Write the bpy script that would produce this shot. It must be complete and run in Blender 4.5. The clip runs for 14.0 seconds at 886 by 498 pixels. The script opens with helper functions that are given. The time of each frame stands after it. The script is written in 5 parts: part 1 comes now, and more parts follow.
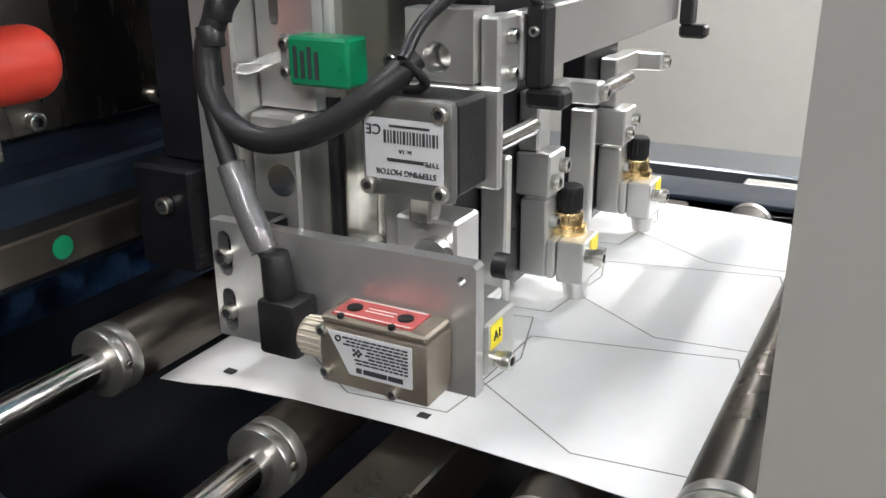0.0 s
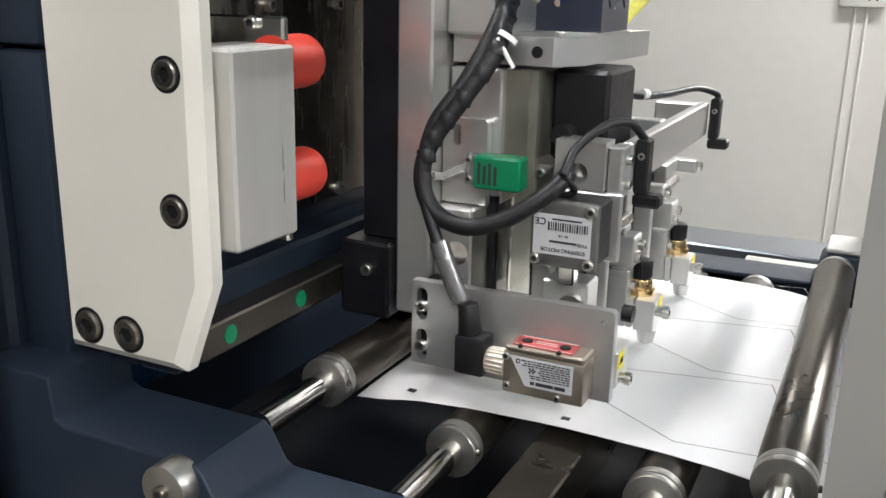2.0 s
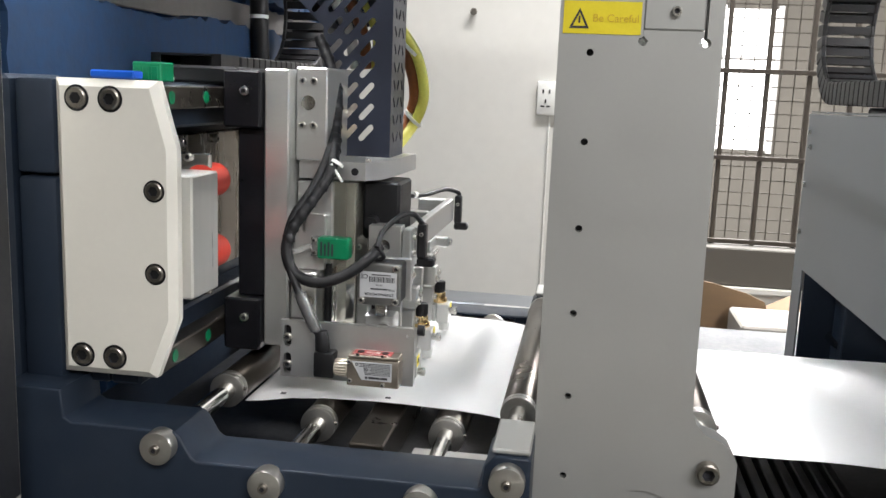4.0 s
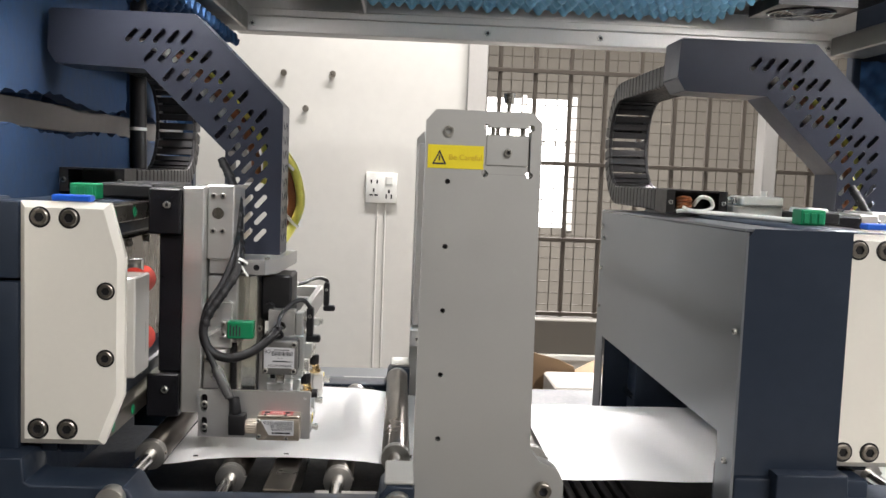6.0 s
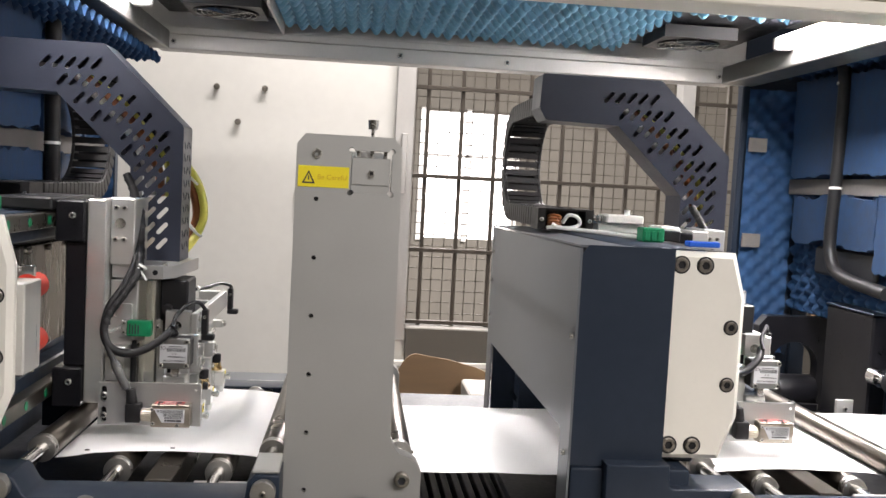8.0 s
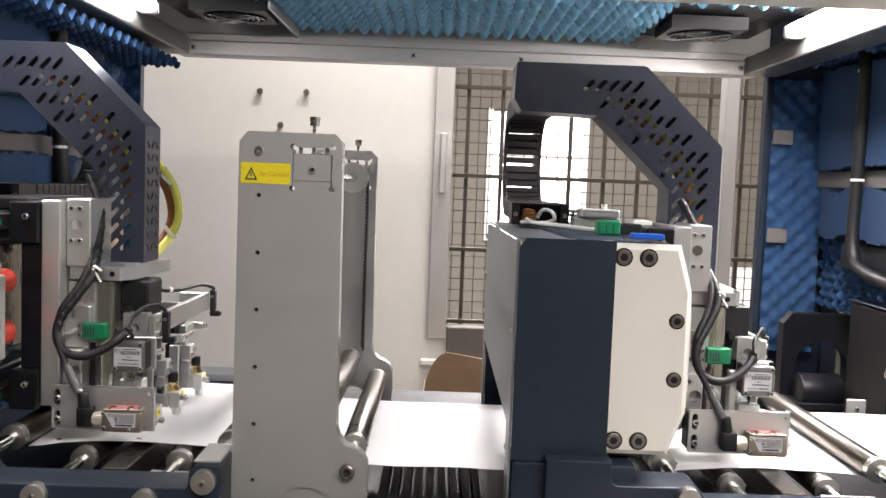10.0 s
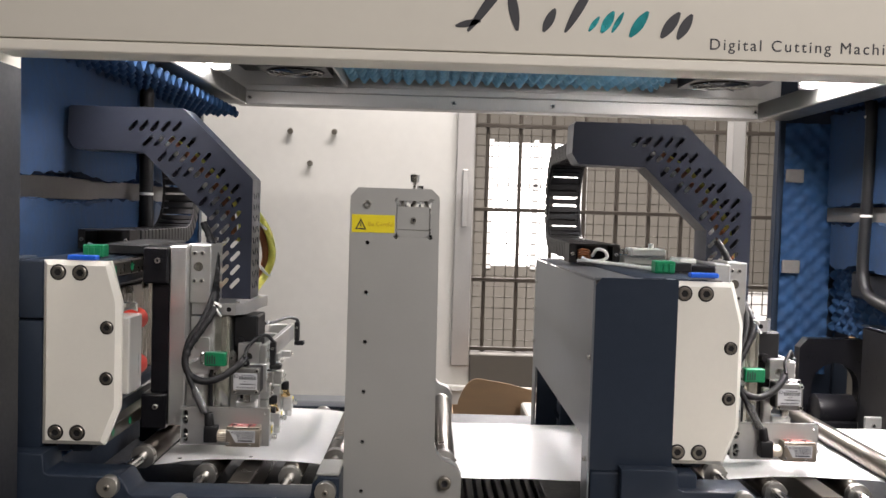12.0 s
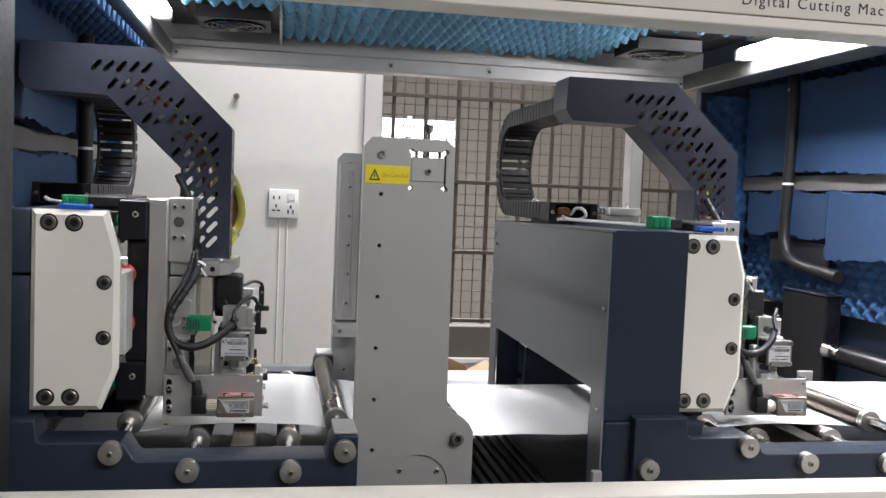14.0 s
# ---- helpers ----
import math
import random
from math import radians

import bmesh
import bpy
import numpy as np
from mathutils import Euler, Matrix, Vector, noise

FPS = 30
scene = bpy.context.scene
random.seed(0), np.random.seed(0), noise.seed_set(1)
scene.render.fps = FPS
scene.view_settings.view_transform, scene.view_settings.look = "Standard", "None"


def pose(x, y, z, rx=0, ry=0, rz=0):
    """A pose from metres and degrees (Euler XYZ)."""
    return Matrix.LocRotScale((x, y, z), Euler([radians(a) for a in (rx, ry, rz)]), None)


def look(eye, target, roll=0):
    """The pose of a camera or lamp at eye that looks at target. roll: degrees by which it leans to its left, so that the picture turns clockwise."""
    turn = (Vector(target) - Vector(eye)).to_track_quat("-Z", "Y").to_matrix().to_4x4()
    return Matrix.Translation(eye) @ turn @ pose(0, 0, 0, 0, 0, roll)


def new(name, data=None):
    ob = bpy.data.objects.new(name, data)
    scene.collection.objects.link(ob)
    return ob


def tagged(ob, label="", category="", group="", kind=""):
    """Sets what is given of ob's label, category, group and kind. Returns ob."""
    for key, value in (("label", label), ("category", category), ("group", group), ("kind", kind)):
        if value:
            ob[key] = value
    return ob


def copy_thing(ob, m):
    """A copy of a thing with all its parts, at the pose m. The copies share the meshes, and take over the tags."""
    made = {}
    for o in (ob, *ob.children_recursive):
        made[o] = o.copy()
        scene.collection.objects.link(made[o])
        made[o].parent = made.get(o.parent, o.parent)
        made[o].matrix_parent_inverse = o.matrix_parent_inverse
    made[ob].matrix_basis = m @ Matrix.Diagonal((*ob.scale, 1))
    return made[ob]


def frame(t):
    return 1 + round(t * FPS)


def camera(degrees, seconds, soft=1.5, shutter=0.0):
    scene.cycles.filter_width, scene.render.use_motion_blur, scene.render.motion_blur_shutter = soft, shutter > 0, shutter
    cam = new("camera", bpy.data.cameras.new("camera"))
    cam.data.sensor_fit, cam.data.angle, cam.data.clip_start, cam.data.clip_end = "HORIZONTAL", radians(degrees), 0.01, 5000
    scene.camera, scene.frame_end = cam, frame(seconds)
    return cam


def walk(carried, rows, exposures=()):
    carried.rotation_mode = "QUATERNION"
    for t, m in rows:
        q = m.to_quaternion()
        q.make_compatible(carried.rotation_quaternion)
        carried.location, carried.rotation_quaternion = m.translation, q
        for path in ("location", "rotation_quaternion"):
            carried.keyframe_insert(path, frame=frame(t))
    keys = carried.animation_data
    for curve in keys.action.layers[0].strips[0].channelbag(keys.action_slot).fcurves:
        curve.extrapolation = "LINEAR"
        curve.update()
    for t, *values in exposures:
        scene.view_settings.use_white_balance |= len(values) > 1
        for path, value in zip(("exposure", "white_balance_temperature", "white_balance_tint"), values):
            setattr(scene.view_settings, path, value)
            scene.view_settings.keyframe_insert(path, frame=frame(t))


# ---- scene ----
cam = camera(51.7, 14.0)
PATH = [
    (0, (-0.003, -0.013, 1.171), (-0.895, 1.636, 0.476), -0.5),
    (0.5, (-0.006, -0.011, 1.167), (-0.915, 1.635, 0.486), -0.7),
    (1, (-0.012, -0.049, 1.178), (-0.903, 1.618, 0.523), -0.0),
    (1.5, (-0.015, -0.109, 1.196), (-0.876, 1.591, 0.589), 0.6),
    (2, (-0.018, -0.165, 1.211), (-0.845, 1.57, 0.656), 1.3),
    (2.5, (-0.017, -0.207, 1.222), (-0.786, 1.569, 0.715), 1.9),
    (3, (-0.017, -0.237, 1.222), (-0.681, 1.592, 0.758), 2.6),
    (3.5, (-0.004, -0.31, 1.232), (-0.518, 1.58, 0.825), 2.6),
    (4, (0.003, -0.426, 1.247), (-0.296, 1.52, 0.898), 2.2),
    (6.5, (-0.052, -0.631, 1.286), (0.1, 1.357, 1.139), 2.2),
    (7, (-0.062, -0.667, 1.294), (0.146, 1.318, 1.153), 2.3),
    (7.5, (-0.034, -0.68, 1.291), (0.184, 1.303, 1.153), 2.6),
    (8, (0.036, -0.688, 1.287), (0.229, 1.298, 1.15), 3.0),
    (10.5, (0.168, -0.706, 1.286), (0.153, 1.289, 1.146), 2.0),
    (11, (0.161, -0.724, 1.291), (0.143, 1.272, 1.157), 2.0),
    (11.5, (0.139, -0.761, 1.295), (0.122, 1.235, 1.169), 1.9),
    (12, (0.067, -0.826, 1.305), (0.093, 1.172, 1.222), 1.7),
    (12.5, (0.007, -0.87, 1.3), (0.14, 1.125, 1.241), 1.8),
    (13, (-0.026, -0.879, 1.293), (0.179, 1.11, 1.237), 2.0),
    (13.5, (-0.043, -0.858, 1.288), (0.207, 1.126, 1.235), 2.1),
    (14, (-0.099, -0.793, 1.271), (0.254, 1.172, 1.154), 2.3),
]
EXPOSURE = [(0.0, 1.05, 6150, 12), (4.0, 0.92, 6150, 12), (6.5, 0.84, 6400, 15), (11.0, 0.70, 6450, 17), (12.0, 0.58, 6450, 17), (13.0, 0.44, 6350, 16), (13.5, 0.44, 6250, 15), (14.0, 0.52, 6050, 16)]
walk(cam, [(t, look(eye, target, roll)) for t, eye, target, roll in PATH], EXPOSURE)

# ---- light ----
world = bpy.data.worlds.new("world")
scene.world = world
world.use_nodes = True
world.node_tree.nodes["Background"].inputs[0].default_value = (0.75, 0.85, 1.0, 1)
world.node_tree.nodes["Background"].inputs[1].default_value = 0.4


def area(name, m, w, h, watts, colour):
    lamp = bpy.data.lights.new(name, "AREA")
    lamp.shape, lamp.size, lamp.size_y, lamp.energy, lamp.color = "RECTANGLE", w, h, watts, colour
    ob = new(name, lamp)
    ob.matrix_world = m
    return ob


WARM = (1.0, 0.97, 0.92)
# the two lamp bars under the machine's roof, and the tubes on the room's ceiling
area("bar_light_left", look((-0.288, 0.39, 1.5255), (-0.288, 0.39, 1.0)), 0.026, 0.62, 1.7, (1.0, 0.97, 0.92))
area("bar_light_right", look((0.688, 0.39, 1.5255), (0.688, 0.39, 1.0)), 0.026, 0.62, 6.0, (1.0, 0.97, 0.92))
area("tube_light_front", look((1.3, -2.1, 2.70), (1.3, -2.1, 0)), 2.4, 0.5, 68, WARM)
area("tube_light_back", look((0.3, 1.45, 2.70), (0.3, 1.45, 0)), 1.2, 0.12, 33, WARM)
area("tube_light_hall", look((0.8, 3.2, 2.70), (0.8, 3.2, 0)), 1.8, 0.5, 340, WARM)


# ---- materials ----
def material(name, colour, rough=0.5, metal=0.0, scale=40.0, vary=0.12, bump=0.0, stretch=(1, 1, 1), coat=0.0,
             emit=0.0, trans=0.0, rough_vary=0.1, bump_scale=None, gloss=0.5):
    m = bpy.data.materials.new(name)
    m.use_nodes = True
    nt = m.node_tree
    b = nt.nodes["Principled BSDF"]
    b.inputs["Metallic"].default_value = metal
    b.inputs["Coat Weight"].default_value = coat
    b.inputs["Transmission Weight"].default_value = trans
    b.inputs["Specular IOR Level"].default_value = gloss
    co = nt.nodes.new("ShaderNodeTexCoord")
    mp = nt.nodes.new("ShaderNodeMapping")
    mp.inputs["Scale"].default_value = stretch
    nt.links.new(co.outputs["Object"], mp.inputs["Vector"])
    fine = nt.nodes.new("ShaderNodeTexNoise")
    fine.inputs["Scale"].default_value = scale * 6
    fine.inputs["Detail"].default_value = 4
    wide = nt.nodes.new("ShaderNodeTexNoise")
    wide.inputs["Scale"].default_value = scale * 0.5
    wide.inputs["Detail"].default_value = 3
    nt.links.new(mp.outputs[0], fine.inputs["Vector"])
    nt.links.new(mp.outputs[0], wide.inputs["Vector"])
    mix = nt.nodes.new("ShaderNodeMath")
    mix.operation = "MULTIPLY_ADD"
    nt.links.new(fine.outputs["Fac"], mix.inputs[0])
    mix.inputs[1].default_value = 0.45
    half = nt.nodes.new("ShaderNodeMath")
    half.operation = "MULTIPLY"
    half.inputs[1].default_value = 0.55
    nt.links.new(wide.outputs["Fac"], half.inputs[0])
    nt.links.new(half.outputs[0], mix.inputs[2])
    ramp = nt.nodes.new("ShaderNodeMapRange")
    ramp.inputs["From Min"].default_value, ramp.inputs["From Max"].default_value = 0.3, 0.7
    ramp.inputs["To Min"].default_value, ramp.inputs["To Max"].default_value = 1 - vary, 1 + vary
    nt.links.new(mix.outputs[0], ramp.inputs["Value"])
    tint = nt.nodes.new("ShaderNodeVectorMath")
    tint.operation = "SCALE"
    tint.inputs[0].default_value = colour
    nt.links.new(ramp.outputs[0], tint.inputs["Scale"])
    nt.links.new(tint.outputs[0], b.inputs["Base Color"])
    rr = nt.nodes.new("ShaderNodeMapRange")
    rr.inputs["From Min"].default_value, rr.inputs["From Max"].default_value = 0.3, 0.7
    rr.inputs["To Min"].default_value = max(0.02, rough - rough_vary)
    rr.inputs["To Max"].default_value = min(1.0, rough + rough_vary)
    nt.links.new(mix.outputs[0], rr.inputs["Value"])
    nt.links.new(rr.outputs[0], b.inputs["Roughness"])
    if bump:
        bn = nt.nodes.new("ShaderNodeBump")
        bn.inputs["Strength"].default_value = bump
        bn.inputs["Distance"].default_value = 0.001
        nt.links.new((fine if bump_scale is None else mix).outputs[0], bn.inputs["Height"])
        nt.links.new(bn.outputs[0], b.inputs["Normal"])
    if emit:
        b.inputs["Emission Color"].default_value = (*colour, 1)
        b.inputs["Emission Strength"].default_value = emit
    return m


M_ALU = material("brushed_aluminium", (0.64, 0.64, 0.62), 0.33, 0.82, 30, 0.03, 0.0, (1, 1, 3), rough_vary=0.05)
M_ALUX = material("brushed_aluminium_across", (0.58, 0.58, 0.57), 0.34, 0.84, 30, 0.03, 0.0, (3, 1, 1), rough_vary=0.05)
M_SATIN = material("satin_anodised_plate", (0.42, 0.42, 0.40), 0.50, 0.55, 60, 0.03, 0.0, rough_vary=0.05)
# bare aluminium; upright streaks in the colour stand for smeared reflections
M_BLOCK = material("bare_aluminium_streak_reflections", (0.66, 0.65, 0.62), 0.34, 0.6, 9, 0.10, 0.0, (2, 2, 0.12), rough_vary=0.08)
M_STEEL = material("polished_steel", (0.66, 0.65, 0.63), 0.16, 1.0, 50, 0.05)
M_TRACK = material("streaked_steel_track", (0.30, 0.28, 0.25), 0.26, 1.0, 14, 0.16, 0.0, (1, 2, 0.3))
M_ROLL = material("worn_dark_steel_roller", (0.12, 0.105, 0.088), 0.30, 0.9, 12, 0.08, 0.0, (1, 1, 1), rough_vary=0.04)
M_SCREW = material("zinc_screw", (0.55, 0.54, 0.50), 0.28, 1.0, 200, 0.12)
M_DARKSCREW = material("oiled_steel_screw", (0.27, 0.25, 0.22), 0.32, 1.0, 200, 0.2)
M_NAVY = material("navy_enamel", (0.017, 0.025, 0.040), 0.38, 0.0, 14, 0.10, 0.04, rough_vary=0.08, gloss=0.25)
M_DUCT = material("navy_powder_coat", (0.030, 0.035, 0.053), 0.36, 0.3, 60, 0.06, 0.03, rough_vary=0.06)
M_COVER = material("grey_painted_sheet", (0.20, 0.215, 0.232), 0.36, 0.72, 8, 0.02, 0.0, (1, 1, 1), rough_vary=0.015)
M_WHITE = material("ivory_powder_coat", (0.70, 0.68, 0.61), 0.42, 0.0, 40, 0.02, 0.02, rough_vary=0.05)
M_FASCIA = material("cream_painted_panel", (0.72, 0.685, 0.60), 0.42, 0.0, 10, 0.02, 0.0, rough_vary=0.04)
M_WALL = material("grey_white_wall_paint", (0.62, 0.61, 0.57), 0.75, 0.0, 6, 0.04, 0.05)
M_BLACK = material("black_plastic", (0.010, 0.010, 0.011), 0.42, 0.0, 90, 0.2, 0.06, gloss=0.35)
M_VOID = material("black_machine_bed", (0.010, 0.011, 0.014), 0.55, 0.0, 30, 0.3)
M_ANOD = material("black_anodised_plate", (0.007, 0.007, 0.009), 0.34, 0.0, 60, 0.3, gloss=0.3)
M_RUBBER = material("black_cable_sheath", (0.010, 0.010, 0.011), 0.46, 0.0, 150, 0.25, 0.15, gloss=0.3)
M_CLEAR = material("milky_heat_shrink", (0.90, 0.90, 0.89), 0.12, 0.0, 12, 0.04, 0.0, trans=0.90)
M_RED = material("red_polyurethane", (0.50, 0.040, 0.022), 0.40, 0.0, 60, 0.10, 0.05)
M_REDLAB = material("red_label", (0.40, 0.075, 0.07), 0.45, 0.0, 100, 0.08)
M_GREEN = material("green_plastic", (0.0, 0.19, 0.075), 0.38, 0.0, 90, 0.08)
M_BLUE = material("blue_clip_plastic", (0.01, 0.10, 0.55), 0.35, 0.0, 90, 0.05)
M_BRASS = material("turned_brass", (0.80, 0.60, 0.31), 0.24, 1.0, 60, 0.06)
M_NICKEL = material("nickel_bronze_housing", (0.33, 0.29, 0.24), 0.42, 0.8, 90, 0.1, 0.06)
M_MOTOR = material("cast_motor_plate", (0.20, 0.20, 0.19), 0.40, 0.8, 90, 0.06, 0.0)
M_NUT = material("knurled_nickel", (0.60, 0.55, 0.46), 0.42, 0.55, 90, 0.08)
M_GREYCARD = material("pale_grey_cardboard", (0.30, 0.28, 0.25), 0.8, 0.0, 30, 0.1, 0.1)
M_CAP = material("dull_turned_steel", (0.40, 0.39, 0.36), 0.36, 0.9, 60, 0.08)
M_LABEL = material("silver_paper_label", (0.58, 0.59, 0.60), 0.36, 0.1, 120, 0.04)
# black for print, and for shade painted into screw sockets and small holes
M_INKSHADE = material("ink_and_recess_shade", (0.03, 0.03, 0.035), 0.6, 0.0, 200, 0.1)
M_YELLOW = material("yellow_vinyl", (0.80, 0.66, 0.02), 0.4, 0.0, 90, 0.05)
M_OCHRE = material("faded_orange_print", (0.62, 0.42, 0.02), 0.5, 0.0, 200, 0.08)
M_PAPER = material("white_label_paper", (0.88, 0.88, 0.87), 0.40, 0.0, 30, 0.02, 0.03)
M_LINE = material("cut_line", (0.30, 0.29, 0.28), 0.7, 0.0, 90, 0.1)
# side foam and pads: shade beside the lamp bars is put into the blue
M_FOAM_SHADED = material("shaded_blue_foam", (0.010, 0.046, 0.120), 0.85, 0.0, 80, 0.25, 0.5)
M_PAD_SHADED = material("shaded_blue_pad_foam", (0.0065, 0.031, 0.084), 0.85, 0.0, 12, 0.36, 0.9, bump_scale=1)
# roof foam: lamp light is put into a paler blue
M_ROOFFOAM_LIT = material("lit_blue_roof_foam", (0.16, 0.37, 0.52), 0.50, 0.0, 40, 0.2, 0.3)
M_STRAP = material("grey_fabric_strap", (0.13, 0.12, 0.11), 0.8, 0.0, 200, 0.15, 0.3)
M_GALV = material("galvanised_profile", (0.48, 0.47, 0.45), 0.42, 0.6, 20, 0.06, 0.0, (3, 1, 1))
M_LED = material("led_diffuser", (1.0, 0.97, 0.93), 0.5, emit=44.0)
M_LEDDIM = material("led_diffuser_dim", (1.0, 0.97, 0.93), 0.5, emit=11.0)
M_DAY = material("daylight_pane", (1.0, 0.97, 0.93), 0.5, emit=2.4)
M_GRILLE = material("brown_iron_grille", (0.055, 0.045, 0.035), 0.55, 0.3, 60, 0.2, 0.2)
# beige with dimness put into the colour, against the strong hall lamp
M_DIMBEIGE = material("dimmed_beige_wall", (0.085, 0.077, 0.064), 0.8, 0.0, 5, 0.08)
M_FLOOR = material("grey_floor", (0.33, 0.33, 0.32), 0.5, 0.0, 4, 0.1)
M_CARD = material("brown_cardboard", (0.20, 0.125, 0.065), 0.8, 0.0, 30, 0.1, 0.1, (1, 1, 8))
M_SOCKET = material("white_socket_plastic", (0.78, 0.78, 0.74), 0.3, 0.0, 60, 0.02)
M_CHAIN = material("black_cable_chain", (0.018, 0.017, 0.017), 0.44, 0.0, 90, 0.2, 0.06, gloss=0.3)
M_YWIRE = material("yellow_sleeve", (0.72, 0.68, 0.12), 0.4, 0.0, 60, 0.15)
M_COPPER = material("orange_hose", (0.26, 0.09, 0.03), 0.35, 0.0, 60, 0.2)
M_TEAL = material("teal_foil", (0.02, 0.28, 0.30), 0.25, 0.6, 20, 0.3)
M_ACRYL = material("smoky_acrylic", (0.50, 0.49, 0.43), 0.06, 0.0, 20, 0.1, trans=0.93, rough_vary=0.03)


# ---- building helpers ----
def box(bm, x0, x1, y0, y1, z0, z1, bevel=0.0006, seg=1):
    r = bmesh.ops.create_cube(bm, size=1.0)
    for v in r["verts"]:
        v.co = Vector((x0 + (v.co.x + 0.5) * (x1 - x0), y0 + (v.co.y + 0.5) * (y1 - y0), z0 + (v.co.z + 0.5) * (z1 - z0)))
    if bevel:
        edges = list({e for v in r["verts"] for e in v.link_edges})
        bmesh.ops.bevel(bm, geom=edges, offset=bevel, segments=seg, affect="EDGES", profile=0.5)
    return bm


def cyl(bm, a, b, r, r2=None, seg=24, bevel=0.0):
    a, b = Vector(a), Vector(b)
    d = b - a
    m = Matrix.Translation((a + b) / 2) @ d.to_track_quat("Z", "Y").to_matrix().to_4x4()
    out = bmesh.ops.create_cone(bm, cap_ends=True, segments=seg, radius1=r, radius2=r if r2 is None else r2, depth=d.length, matrix=m)
    if bevel:
        caps = {f for v in out["verts"] for f in v.link_faces if len(f.verts) > 4}
        edges = list({e for f in caps for e in f.edges})
        bmesh.ops.bevel(bm, geom=edges, offset=bevel, segments=2, affect="EDGES", profile=0.5)
    return bm


def spline(pts, n=8):
    pts = [Vector(p) for p in pts]
    p = [pts[0] * 2 - pts[1]] + pts + [pts[-1] * 2 - pts[-2]]
    out = []
    for i in range(1, len(p) - 2):
        for k in range(n):
            t = k / n
            out.append(0.5 * (2 * p[i] + (p[i + 1] - p[i - 1]) * t + (2 * p[i - 1] - 5 * p[i] + 4 * p[i + 1] - p[i + 2]) * t * t
                              + (3 * p[i] - p[i - 1] - 3 * p[i + 1] + p[i + 2]) * t ** 3))
    out.append(pts[-1])
    return out


def tube(bm, pts, r, n=8, seg=12):
    path = spline(pts, n)
    side, rings = None, []
    for i, q in enumerate(path):
        d = (path[min(i + 1, len(path) - 1)] - path[max(i - 1, 0)]).normalized()
        if side is None:
            side = d.orthogonal().normalized()
        side = (side - d * side.dot(d)).normalized()
        up = d.cross(side)
        rings.append([bm.verts.new(q + (side * math.cos(k * 2 * math.pi / seg) + up * math.sin(k * 2 * math.pi / seg)) * r) for k in range(seg)])
    for u, v in zip(rings, rings[1:]):
        for k in range(seg):
            bm.faces.new((u[k], u[(k + 1) % seg], v[(k + 1) % seg], v[k]))
    bm.faces.new(rings[0][::-1])
    bm.faces.new(rings[-1])
    return bm


def sheet(bm, outer, holes, lo, hi, axis="y"):
    """A plate with holes: outlines in the plane across the axis, from lo to hi along it."""
    from mathutils.geometry import tessellate_polygon
    loops = [outer] + list(holes)

    def at(p, d):
        return Vector((p[0], d, p[1])) if axis == "y" else Vector((d, p[0], p[1])) if axis == "x" else Vector((p[0], p[1], d))

    tris = tessellate_polygon([[Vector((*p, 0)) for p in loop] for loop in loops])
    near = [bm.verts.new(at(p, lo)) for loop in loops for p in loop]
    far = [bm.verts.new(at(p, hi)) for loop in loops for p in loop]
    for a, b, c in tris:
        if len({a, b, c}) == 3:
            bm.faces.new((near[a], near[b], near[c]))
            bm.faces.new((far[c], far[b], far[a]))
    start = 0
    for loop in loops:
        n = len(loop)
        for k in range(n):
            a, b = start + k, start + (k + 1) % n
            bm.faces.new((near[a], near[b], far[b], far[a]))
        start += n
    bmesh.ops.recalc_face_normals(bm, faces=bm.faces)
    return bm


def slot(cx, cz, length, width, angle, n=5):
    """A rounded slot's outline."""
    c, s, r, h = math.cos(angle), math.sin(angle), width / 2, length / 2 - width / 2
    pts = []
    for side, a0 in ((1, -math.pi / 2), (-1, math.pi / 2)):
        for k in range(n):
            a = a0 + math.pi * k / (n - 1)
            u, v = side * h + r * math.cos(a), r * math.sin(a)
            pts.append((cx + u * c - v * s, cz + u * s + v * c))
    return pts


def ring(cx, cz, r, n=14):
    return [(cx + r * math.cos(2 * math.pi * k / n), cz + r * math.sin(2 * math.pi * k / n)) for k in range(n)]


def finish(bm, name, mat):
    me = bpy.data.meshes.new(name)
    bm.to_mesh(me)
    bm.free()
    me.materials.append(mat)
    me.polygons.foreach_set("use_smooth", [True] * len(me.polygons))
    me.set_sharp_from_angle(angle=radians(32))
    return me


def part(name, bm, mat, parent=None, label=""):
    ob = new(name, finish(bm, name, mat))
    ob.parent = parent
    if label:
        ob["label"] = label
    return ob


def thing(name, label, category, group="", kind=""):
    return tagged(new(name), label, category, group, kind)


def solid(name, bm, mat, label, category="", group="", kind=""):
    return tagged(part(name, bm, mat), label, category, group, kind)


def share(name, me, m, parent=None):
    ob = new(name, me)
    ob.parent = parent
    ob.matrix_basis = m
    return ob


B = bmesh.new


